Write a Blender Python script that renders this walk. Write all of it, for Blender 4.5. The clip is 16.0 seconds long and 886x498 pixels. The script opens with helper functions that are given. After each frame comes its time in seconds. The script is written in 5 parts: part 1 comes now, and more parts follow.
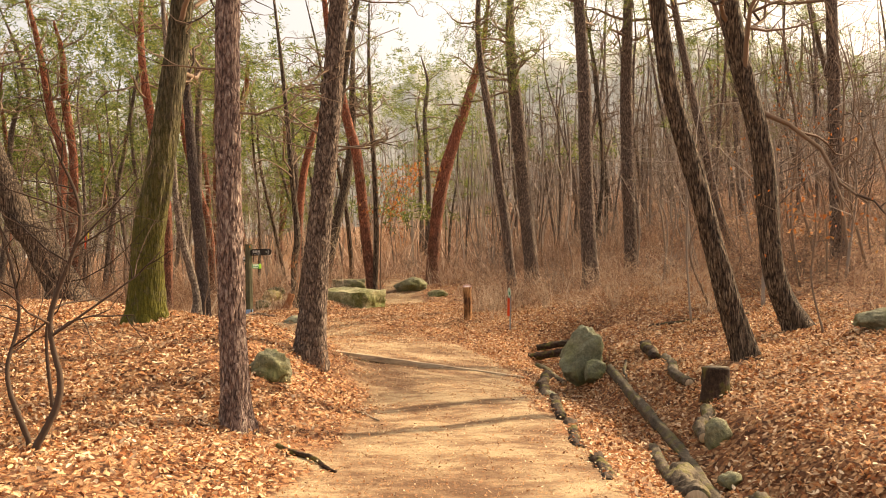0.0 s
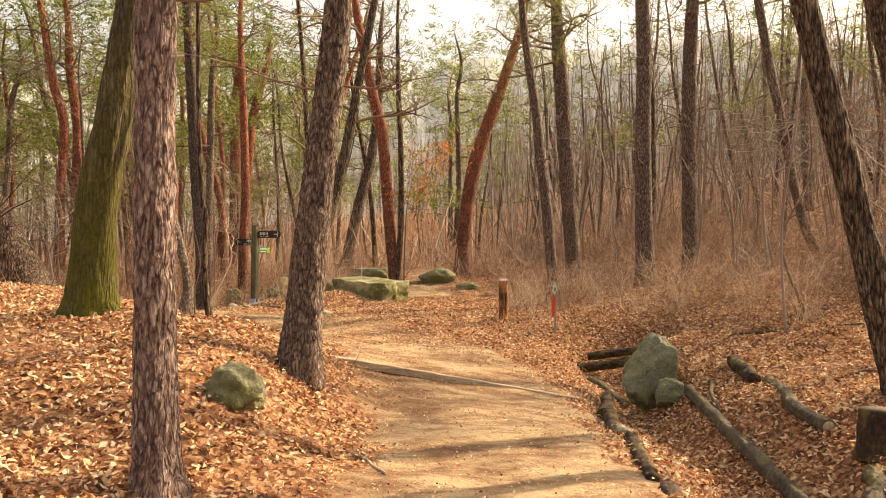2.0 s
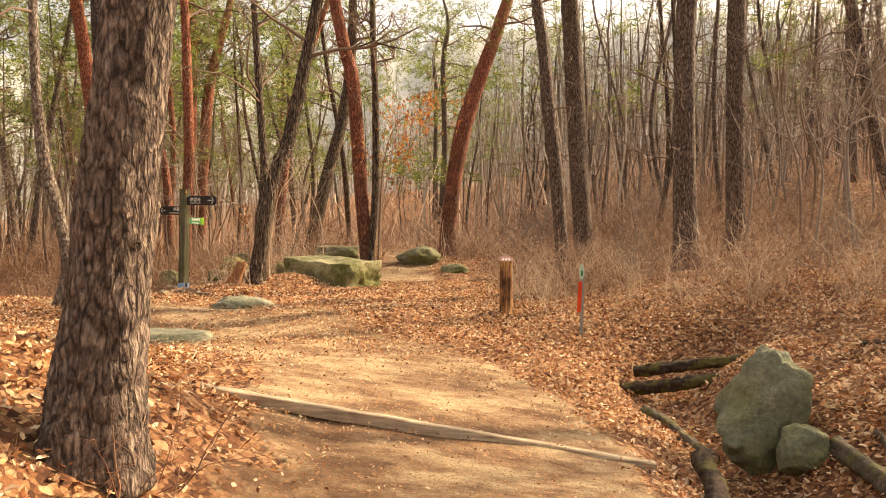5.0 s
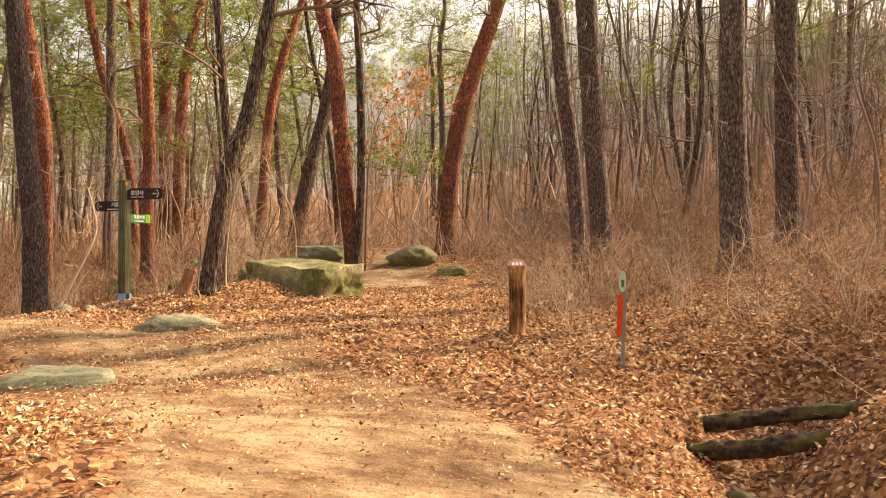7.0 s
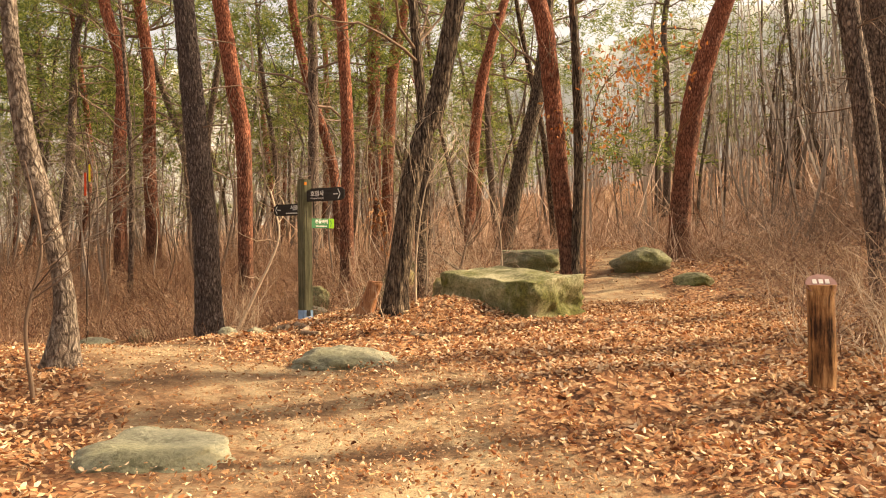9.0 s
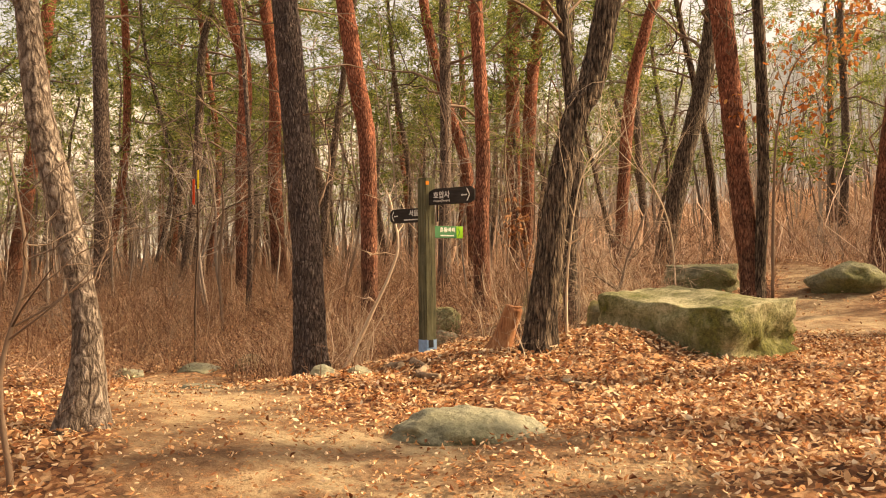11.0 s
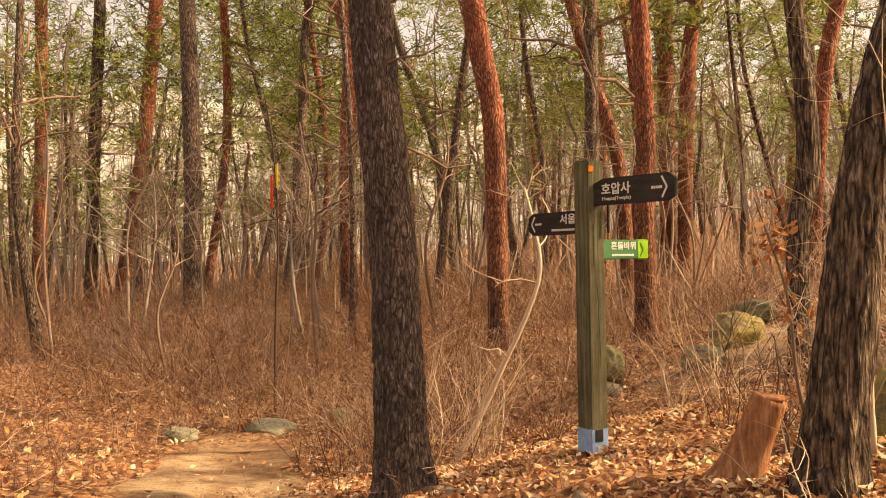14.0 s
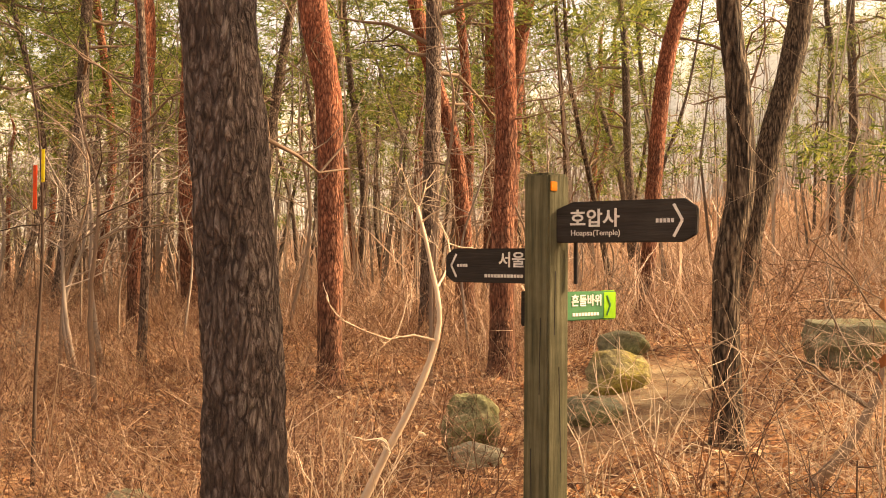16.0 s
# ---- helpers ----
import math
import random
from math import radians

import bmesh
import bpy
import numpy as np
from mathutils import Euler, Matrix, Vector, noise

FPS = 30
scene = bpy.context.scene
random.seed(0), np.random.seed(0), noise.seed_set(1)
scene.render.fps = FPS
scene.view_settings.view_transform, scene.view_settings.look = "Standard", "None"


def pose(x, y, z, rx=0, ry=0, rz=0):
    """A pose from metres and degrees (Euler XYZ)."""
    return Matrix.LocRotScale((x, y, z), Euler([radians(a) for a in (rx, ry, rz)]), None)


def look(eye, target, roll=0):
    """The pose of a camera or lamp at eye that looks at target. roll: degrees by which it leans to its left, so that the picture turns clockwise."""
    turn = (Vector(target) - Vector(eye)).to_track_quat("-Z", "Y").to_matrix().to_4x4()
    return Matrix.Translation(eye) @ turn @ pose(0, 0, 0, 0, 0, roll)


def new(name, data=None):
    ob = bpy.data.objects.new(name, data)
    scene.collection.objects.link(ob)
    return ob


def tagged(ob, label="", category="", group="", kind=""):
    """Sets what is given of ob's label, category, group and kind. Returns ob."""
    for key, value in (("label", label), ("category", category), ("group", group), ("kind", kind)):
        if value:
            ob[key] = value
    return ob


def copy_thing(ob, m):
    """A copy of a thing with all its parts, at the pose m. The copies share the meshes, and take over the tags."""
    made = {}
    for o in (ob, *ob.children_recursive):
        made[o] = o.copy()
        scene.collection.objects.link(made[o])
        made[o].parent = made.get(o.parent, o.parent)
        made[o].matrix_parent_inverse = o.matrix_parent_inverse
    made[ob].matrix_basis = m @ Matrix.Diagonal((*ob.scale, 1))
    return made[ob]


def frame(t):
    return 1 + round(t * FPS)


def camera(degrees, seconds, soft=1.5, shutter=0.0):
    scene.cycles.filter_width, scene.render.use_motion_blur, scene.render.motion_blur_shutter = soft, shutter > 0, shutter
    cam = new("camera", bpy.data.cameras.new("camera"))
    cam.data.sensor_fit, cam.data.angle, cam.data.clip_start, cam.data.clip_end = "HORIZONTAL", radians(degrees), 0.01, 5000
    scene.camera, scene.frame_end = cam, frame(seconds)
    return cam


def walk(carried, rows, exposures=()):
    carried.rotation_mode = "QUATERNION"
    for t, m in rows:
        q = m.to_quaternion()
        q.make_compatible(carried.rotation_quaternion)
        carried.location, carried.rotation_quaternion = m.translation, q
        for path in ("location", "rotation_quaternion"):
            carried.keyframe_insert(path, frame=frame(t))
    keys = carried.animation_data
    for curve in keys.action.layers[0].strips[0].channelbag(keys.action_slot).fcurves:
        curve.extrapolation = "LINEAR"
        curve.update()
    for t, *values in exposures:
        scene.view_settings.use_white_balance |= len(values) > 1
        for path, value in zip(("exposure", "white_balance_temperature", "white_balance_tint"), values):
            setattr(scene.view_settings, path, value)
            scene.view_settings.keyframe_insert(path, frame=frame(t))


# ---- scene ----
cam = camera(56.2, 16.0, soft=1.0)
PATH = [
    (0, (-0.248, 0.554, 1.162), (-0.191, 2.552, 1.236), -1.2),
    (0.5, (-0.245, 1.303, 1.129), (-0.204, 3.301, 1.189), -0.8),
    (1, (-0.27, 2.057, 1.145), (-0.251, 4.056, 1.198), -0.6),
    (1.5, (-0.261, 2.818, 1.143), (-0.265, 4.817, 1.198), -0.0),
    (2, (-0.275, 3.573, 1.15), (-0.285, 5.572, 1.204), 0.4),
    (2.5, (-0.276, 4.344, 1.118), (-0.282, 6.344, 1.139), 0.4),
    (3, (-0.306, 5.181, 1.101), (-0.307, 7.181, 1.119), 0.0),
    (3.5, (-0.266, 5.956, 1.086), (-0.257, 7.956, 1.082), 0.1),
    (3.7, (-0.276, 6.242, 1.086), (-0.268, 8.242, 1.062), 0.2),
    (5.8, (-0.179, 9.427, 1.034), (-0.144, 11.426, 1.065), 0.9),
    (6, (-0.168, 9.698, 1.049), (-0.132, 11.697, 1.07), 0.8),
    (6.5, (-0.138, 10.446, 1.093), (-0.097, 12.446, 1.104), 0.6),
    (7, (-0.083, 11.177, 1.139), (-0.058, 13.177, 1.143), 0.1),
    (7.5, (-0.106, 11.908, 1.159), (-0.159, 13.908, 1.162), 0.0),
    (8, (-0.126, 12.614, 1.216), (-0.345, 14.602, 1.209), -0.4),
    (8.5, (-0.217, 13.316, 1.208), (-0.672, 15.263, 1.211), -0.4),
    (9, (-0.333, 13.988, 1.249), (-0.825, 15.927, 1.254), -0.6),
    (9.5, (-0.495, 14.639, 1.281), (-1.135, 16.534, 1.304), -0.7),
    (9.7, (-0.581, 14.779, 1.268), (-1.218, 16.675, 1.291), -0.5),
    (11.8, (-1.394, 17.252, 1.274), (-2.295, 19.037, 1.322), -0.6),
    (12, (-1.451, 17.387, 1.307), (-2.357, 19.17, 1.354), -0.6),
    (12.5, (-1.836, 18.113, 1.421), (-2.778, 19.876, 1.478), -0.8),
    (13, (-2.142, 18.725, 1.437), (-3.158, 20.447, 1.5), -0.8),
    (13.5, (-2.539, 19.25, 1.457), (-3.627, 20.928, 1.512), -0.6),
    (14, (-2.963, 19.731, 1.58), (-4.045, 21.413, 1.621), -0.8),
    (14.5, (-3.38, 20.27, 1.675), (-4.451, 21.96, 1.7), -0.8),
    (15, (-3.817, 20.676, 1.714), (-4.735, 22.452, 1.744), -0.1),
    (15.5, (-4.192, 21.045, 1.783), (-4.953, 22.895, 1.818), 0.3),
    (16, (-4.521, 21.434, 1.896), (-5.159, 23.329, 1.93), 0.4),
]
walk(cam, [(t, look(eye, target, roll)) for t, eye, target, roll in PATH], [(0.0, 0.95, 7900.0, 12.5), (3.5, 1.07, 7900.0, 12.5), (7.5, 1.08, 8050.0, 13.0), (9.5, 0.97, 8200.0, 12.5), (12.5, 0.92, 9600.0, 20.0), (14.5, 1.02, 9800.0, 21.0), (16.0, 1.36, 9700.0, 20.0)])

# ---- light: hazy winter sun from the right, slightly ahead ----
SUN_DIR = Vector((0.80, 0.42, 0.62)).normalized()
world = bpy.data.worlds.new("sky")
scene.world = world
world.use_nodes = True
wn = world.node_tree
sky = wn.nodes.new("ShaderNodeTexSky")
sky.sky_type = "NISHITA"
sky.sun_disc = False
sky.sun_elevation = math.asin(SUN_DIR.z)
sky.sun_rotation = math.atan2(SUN_DIR.x, SUN_DIR.y)
sky.air_density, sky.dust_density, sky.ozone_density = 1.0, 9.0, 0.0
haze = wn.nodes.new("ShaderNodeMix")
haze.data_type = "RGBA"
haze.inputs[0].default_value = 0.42
haze.inputs[7].default_value = (5.0, 5.0, 5.05, 1.0)
wn.links.new(sky.outputs[0], haze.inputs[6])
wn.links.new(haze.outputs[2], wn.nodes["Background"].inputs[0])
wn.nodes["Background"].inputs[1].default_value = 0.14
sun = new("sun", bpy.data.lights.new("sun", "SUN"))
sun.data.energy, sun.data.angle, sun.data.color = 5.0, radians(0.9), (1.0, 0.85, 0.64)
sun.matrix_world = look((30, 20, 30), Vector((30, 20, 30)) - SUN_DIR)

# ---- materials ----
def node_mat(name, rough=0.9):
    m = bpy.data.materials.new(name)
    m.use_nodes = True
    nt = m.node_tree
    b = nt.nodes["Principled BSDF"]
    b.inputs["Roughness"].default_value = rough
    b.inputs["Specular IOR Level"].default_value = 0.25
    return m, nt, b


def ramp(nt, src, stops):
    r = nt.nodes.new("ShaderNodeValToRGB")
    while len(r.color_ramp.elements) < len(stops):
        r.color_ramp.elements.new(0.5)
    for e, (p, c) in zip(r.color_ramp.elements, stops):
        e.position, e.color = p, (*c, 1)
    nt.links.new(src, r.inputs[0])
    return r.outputs[0]


def tex_noise(nt, vec, scale, detail=4.0, rough=0.6):
    n = nt.nodes.new("ShaderNodeTexNoise")
    n.inputs["Scale"].default_value, n.inputs["Detail"].default_value, n.inputs["Roughness"].default_value = scale, detail, rough
    nt.links.new(vec, n.inputs["Vector"])
    return n.outputs["Fac"]


def scaled(nt, vec, sx, sy, sz):
    n = nt.nodes.new("ShaderNodeMapping")
    n.inputs["Scale"].default_value = (sx, sy, sz)
    nt.links.new(vec, n.inputs["Vector"])
    return n.outputs[0]


def mixed(nt, fac, a, b, kind="MIX"):
    n = nt.nodes.new("ShaderNodeMix")
    n.data_type, n.blend_type = "RGBA", kind
    for sock, val in ((n.inputs[0], fac), (n.inputs[6], a), (n.inputs[7], b)):
        if isinstance(val, (int, float)):
            sock.default_value = val
        elif isinstance(val, tuple):
            sock.default_value = (*val, 1)
        else:
            nt.links.new(val, sock)
    return n.outputs[2]


def calc(nt, op, a, b=0.0, clamp=False):
    n = nt.nodes.new("ShaderNodeMath")
    n.operation, n.use_clamp = op, clamp
    for sock, val in zip(n.inputs, (a, b)):
        if isinstance(val, (int, float)):
            sock.default_value = val
        else:
            nt.links.new(val, sock)
    return n.outputs[0]


def bumped(nt, b, height, strength, dist):
    n = nt.nodes.new("ShaderNodeBump")
    n.inputs["Strength"].default_value, n.inputs["Distance"].default_value = strength, dist
    nt.links.new(height, n.inputs["Height"])
    nt.links.new(n.outputs[0], b.inputs["Normal"])


def coords(nt, which="Object"):
    return nt.nodes.new("ShaderNodeTexCoord").outputs[which]


def bark(name, stops, upper=None, h0=2.0, h1=6.0, moss=0.0, crack=10.0, tall=0.28, flecks=0.3, swirl=0.06):
    """Fissured bark; upper: the flaky colours higher up the stem; moss: green growth on the lower stem."""
    m, nt, b = node_mat(name, 0.92)
    co = coords(nt)
    stretched = scaled(nt, co, 1, 1, tall)
    warp = nt.nodes.new("ShaderNodeVectorMath")
    warp.operation = "MULTIPLY_ADD"
    wn_ = nt.nodes.new("ShaderNodeTexNoise")
    wn_.inputs["Scale"].default_value = 9.0
    nt.links.new(stretched, wn_.inputs["Vector"])
    nt.links.new(wn_.outputs["Color"], warp.inputs[0])
    warp.inputs[1].default_value = (swirl, swirl, swirl)
    nt.links.new(stretched, warp.inputs[2])
    vor = nt.nodes.new("ShaderNodeTexVoronoi")
    vor.feature = "DISTANCE_TO_EDGE"
    vor.inputs["Scale"].default_value = crack
    nt.links.new(warp.outputs[0], vor.inputs["Vector"])
    cell = calc(nt, "MULTIPLY", vor.outputs["Distance"], 5.0, True)
    ridge = tex_noise(nt, warp.outputs[0], crack * 1.1, 3.0, 0.6)
    ridge = calc(nt, "MULTIPLY", calc(nt, "ABSOLUTE", calc(nt, "SUBTRACT", ridge, 0.5)), 5.0, True)
    plate = calc(nt, "ADD", calc(nt, "MULTIPLY", cell, 0.45), calc(nt, "MULTIPLY", ridge, 0.55))
    fine = tex_noise(nt, scaled(nt, co, 1, 1, 0.34), 42.0, 5.0, 0.7)
    broad = tex_noise(nt, co, 2.2, 3.0)
    tone = calc(nt, "ADD", calc(nt, "MULTIPLY", plate, 0.42), calc(nt, "MULTIPLY", fine, 0.62))
    flake = nt.nodes.new("ShaderNodeTexVoronoi")
    flake.inputs["Scale"].default_value = crack * 1.7
    nt.links.new(warp.outputs[0], flake.inputs["Vector"])
    fs = nt.nodes.new("ShaderNodeSeparateColor")
    nt.links.new(flake.outputs["Color"], fs.inputs[0])
    tone = calc(nt, "ADD", tone, calc(nt, "MULTIPLY", calc(nt, "SUBTRACT", fs.outputs[0], 0.5), 0.16))
    col = ramp(nt, tone, stops)
    pale = calc(nt, "MULTIPLY", calc(nt, "GREATER_THAN", fs.outputs[1], 0.86), calc(nt, "LESS_THAN", flake.outputs["Distance"], 0.38))
    sep = nt.nodes.new("ShaderNodeSeparateXYZ")
    nt.links.new(co, sep.inputs[0])
    if upper:
        up = ramp(nt, tone, upper)
        f = nt.nodes.new("ShaderNodeMapRange")
        f.inputs[1].default_value, f.inputs[2].default_value = h0, h1
        nt.links.new(calc(nt, "ADD", sep.outputs[2], calc(nt, "MULTIPLY", calc(nt, "SUBTRACT", broad, 0.5), 7.0)), f.inputs[0])
        col = mixed(nt, f.outputs[0], col, up)
    if moss:
        f = nt.nodes.new("ShaderNodeMapRange")
        f.inputs[1].default_value, f.inputs[2].default_value, f.inputs[3].default_value, f.inputs[4].default_value = 0.2, 3.8, 1.0, 0.12
        nt.links.new(sep.outputs[2], f.inputs[0])
        patch = calc(nt, "MULTIPLY", ramp(nt, tex_noise(nt, co, 4.0, 5.0), [(0.30, (0, 0, 0)), (0.46, (1, 1, 1))]), f.outputs[0])
        col = mixed(nt, calc(nt, "MULTIPLY", patch, moss), col, ramp(nt, fine, [(0.3, (0.040, 0.042, 0.006)), (0.7, (0.155, 0.145, 0.020))]))
    col = mixed(nt, 0.55, col, ramp(nt, broad, [(0.3, (0.5, 0.5, 0.52)), (0.7, (1.0, 0.97, 0.93))]), "MULTIPLY")
    col = mixed(nt, calc(nt, "MULTIPLY", pale, flecks), col, stops[-1][1])
    nt.links.new(col, b.inputs["Base Color"])
    relief = calc(nt, "ADD", calc(nt, "MULTIPLY", plate, 0.7), calc(nt, "MULTIPLY", fine, 0.5))
    bumped(nt, b, calc(nt, "ADD", relief, calc(nt, "MULTIPLY", fs.outputs[0], 0.35)), 1.0, 0.03)
    return m


BARK = {
    "dark_oak": bark("dark oak bark", [(0.33, (0.018, 0.013, 0.010)), (0.53, (0.115, 0.082, 0.058)), (0.78, (0.36, 0.285, 0.21))], crack=26.0, tall=0.14),
    "scaly": bark("scaly grey pine bark", [(0.30, (0.054, 0.034, 0.031)), (0.52, (0.230, 0.157, 0.136)), (0.76, (0.513, 0.429, 0.372))], crack=26.0, tall=0.26),
    "grey_bark": bark("grey pine bark", [(0.31, (0.038, 0.027, 0.022)), (0.53, (0.160, 0.115, 0.093)), (0.77, (0.390, 0.310, 0.246))], crack=24.0, tall=0.32),
    "dark_pine": bark("dark plated pine bark", [(0.30, (0.036, 0.027, 0.025)), (0.54, (0.112, 0.084, 0.074)), (0.80, (0.29, 0.25, 0.23))], crack=30.0, tall=0.30, flecks=0.35, swirl=0.09),
    "red_pine": bark("red pine bark", [(0.30, (0.04, 0.02, 0.014)), (0.52, (0.16, 0.075, 0.048)), (0.74, (0.32, 0.18, 0.12))],
                     [(0.30, (0.098, 0.033, 0.021)), (0.52, (0.299, 0.098, 0.055)), (0.74, (0.598, 0.273, 0.176))], 0.0, 5.0, crack=22.0, tall=0.30),
    "mossy": bark("mossy oak bark", [(0.30, (0.022, 0.018, 0.012)), (0.52, (0.10, 0.080, 0.052)), (0.76, (0.24, 0.20, 0.14))], moss=1.0, crack=20.0, tall=0.12),
    "pale": bark("pale grey bark", [(0.30, (0.08, 0.058, 0.045)), (0.52, (0.22, 0.175, 0.14)), (0.76, (0.46, 0.395, 0.33))], crack=18.0, tall=0.5),
}


def twig_mat(name, stops):
    m, nt, b = node_mat(name, 0.9)
    g = nt.nodes.new("ShaderNodeNewGeometry")
    nt.links.new(ramp(nt, g.outputs["Random Per Island"], stops), b.inputs["Base Color"])
    return m


M_TWIG = twig_mat("bare twigs", [(0.0, (0.07, 0.048, 0.036)), (0.5, (0.17, 0.115, 0.082)), (1.0, (0.34, 0.25, 0.18))])
# Paler, greyer stem bark: the haze of distance is put into the colour.
M_HAZESTEM = twig_mat("grey stems paled for haze", [(0.0, (0.085, 0.064, 0.052)), (0.5, (0.23, 0.185, 0.150)), (1.0, (0.47, 0.40, 0.335))])
M_BRUSH = twig_mat("dry undergrowth", [(0.0, (0.070, 0.034, 0.023)), (0.4, (0.205, 0.106, 0.066)), (0.75, (0.41, 0.245, 0.150)), (1.0, (0.70, 0.53, 0.37))])
# Dry brush tones, lightened to put the far slope's haze into the colour.
M_HAZEBRUSH = twig_mat("dry far brush paled for haze", [(0.0, (0.28, 0.165, 0.110)), (0.5, (0.54, 0.36, 0.25)), (1.0, (0.80, 0.63, 0.49))])
M_GREYTWIG = twig_mat("grey weathered branch", [(0.0, (0.15, 0.105, 0.075)), (1.0, (0.30, 0.22, 0.165))])
M_DARKTWIG = twig_mat("dark twigs", [(0.0, (0.030, 0.020, 0.015)), (1.0, (0.10, 0.066, 0.048))])
M_PALETWIG = twig_mat("pale dead twigs", [(0.0, (0.34, 0.24, 0.16)), (1.0, (0.74, 0.60, 0.45))])


def leaf_mat(name, stops, through_light=0.35, rough=0.7):
    m, nt, b = node_mat(name, rough)
    g = nt.nodes.new("ShaderNodeNewGeometry")
    co = coords(nt)
    col = ramp(nt, g.outputs["Random Per Island"], stops)
    col = mixed(nt, 0.5, col, ramp(nt, tex_noise(nt, co, 45.0, 3.0), [(0.3, (0.55, 0.5, 0.45)), (0.7, (1, 1, 1))]), "MULTIPLY")
    nt.links.new(col, b.inputs["Base Color"])
    t = nt.nodes.new("ShaderNodeBsdfTranslucent")
    nt.links.new(col, t.inputs["Color"])
    mx = nt.nodes.new("ShaderNodeMixShader")
    mx.inputs[0].default_value = through_light
    nt.links.new(b.outputs[0], mx.inputs[1])
    nt.links.new(t.outputs[0], mx.inputs[2])
    nt.links.new(mx.outputs[0], nt.nodes["Material Output"].inputs["Surface"])
    return m


M_LEAF = leaf_mat("fallen oak leaves", [(0.0, (0.10, 0.038, 0.020)), (0.16, (0.38, 0.150, 0.065)), (0.42, (0.60, 0.315, 0.150)), (0.68, (0.75, 0.51, 0.30)), (1.0, (0.88, 0.72, 0.52))], 0.15, 0.9)
M_HANGLEAF = leaf_mat("hanging dead leaves", [(0.0, (0.36, 0.11, 0.035)), (0.5, (0.55, 0.20, 0.06)), (1.0, (0.68, 0.36, 0.13))], 0.4)
M_CURL = leaf_mat("curled brown leaves", [(0.0, (0.20, 0.07, 0.03)), (0.5, (0.40, 0.18, 0.075)), (1.0, (0.60, 0.36, 0.19))], 0.35)
M_NEEDLE = leaf_mat("pine needles", [(0.0, (0.055, 0.085, 0.025)), (0.5, (0.17, 0.215, 0.055)), (1.0, (0.40, 0.43, 0.12))], 0.5)


def ground_material():
    m, nt, b = node_mat("forest floor", 0.95)
    co = coords(nt)
    at = nt.nodes.new("ShaderNodeAttribute")
    at.attribute_name = "path"
    # trodden earth
    big = tex_noise(nt, co, 0.8, 4.0)
    streak = tex_noise(nt, scaled(nt, co, 0.9, 1.5, 1), 2.4, 6.0, 0.7)
    grit = tex_noise(nt, co, 55.0, 5.0, 0.75)
    earth = ramp(nt, calc(nt, "ADD", calc(nt, "MULTIPLY", big, 0.45), calc(nt, "MULTIPLY", streak, 0.6)),
                 [(0.43, (0.15, 0.082, 0.044)), (0.5, (0.25, 0.155, 0.088)), (0.60, (0.43, 0.325, 0.195))])
    crumb = nt.nodes.new("ShaderNodeTexVoronoi")
    crumb.inputs["Scale"].default_value = 36.0
    nt.links.new(co, crumb.inputs["Vector"])
    cs = nt.nodes.new("ShaderNodeSeparateColor")
    nt.links.new(crumb.outputs["Color"], cs.inputs[0])
    fleck = calc(nt, "MULTIPLY", calc(nt, "GREATER_THAN", cs.outputs[0], 0.66), calc(nt, "LESS_THAN", crumb.outputs["Distance"], 0.42))
    earth = mixed(nt, calc(nt, "MULTIPLY", fleck, 0.75), earth, ramp(nt, cs.outputs[1], [(0.0, (0.16, 0.065, 0.030)), (1.0, (0.50, 0.26, 0.12))]))
    earth = mixed(nt, 0.6, earth, ramp(nt, grit, [(0.25, (0.42, 0.38, 0.34)), (0.6, (1, 1, 1))]), "MULTIPLY")
    # packed old litter under the loose leaves
    warp = nt.nodes.new("ShaderNodeVectorMath")
    warp.operation = "MULTIPLY_ADD"
    wnz = nt.nodes.new("ShaderNodeTexNoise")
    wnz.inputs["Scale"].default_value = 7.0
    nt.links.new(co, wnz.inputs["Vector"])
    nt.links.new(wnz.outputs["Color"], warp.inputs[0])
    warp.inputs[1].default_value = (0.10, 0.10, 0.0)
    nt.links.new(co, warp.inputs[2])
    vor = nt.nodes.new("ShaderNodeTexVoronoi")
    vor.inputs["Scale"].default_value = 24.0
    nt.links.new(warp.outputs[0], vor.inputs["Vector"])
    sepc = nt.nodes.new("ShaderNodeSeparateColor")
    nt.links.new(vor.outputs["Color"], sepc.inputs[0])
    litter = ramp(nt, sepc.outputs[0], [(0.0, (0.075, 0.032, 0.017)), (0.35, (0.22, 0.095, 0.045)), (0.7, (0.37, 0.19, 0.092)), (1.0, (0.54, 0.35, 0.20))])
    litter = mixed(nt, 0.7, litter, ramp(nt, vor.outputs["Distance"], [(0.0, (1, 1, 1)), (0.55, (0.75, 0.7, 0.66)), (0.9, (0.3, 0.26, 0.24))]), "MULTIPLY")
    edge = calc(nt, "ADD", at.outputs["Fac"], calc(nt, "MULTIPLY", calc(nt, "SUBTRACT", tex_noise(nt, co, 3.5, 5.0), 0.5), 0.9))
    sharp = ramp(nt, edge, [(0.40, (0, 0, 0)), (0.60, (1, 1, 1))])
    nt.links.new(mixed(nt, sharp, litter, earth), b.inputs["Base Color"])
    h = calc(nt, "ADD", calc(nt, "MULTIPLY", grit, 0.25), calc(nt, "MULTIPLY", sepc.outputs[1], 0.6))
    bumped(nt, b, calc(nt, "ADD", h, calc(nt, "MULTIPLY", tex_noise(nt, co, 9.0, 6.0, 0.7), 1.2)), 0.9, 0.035)
    return m


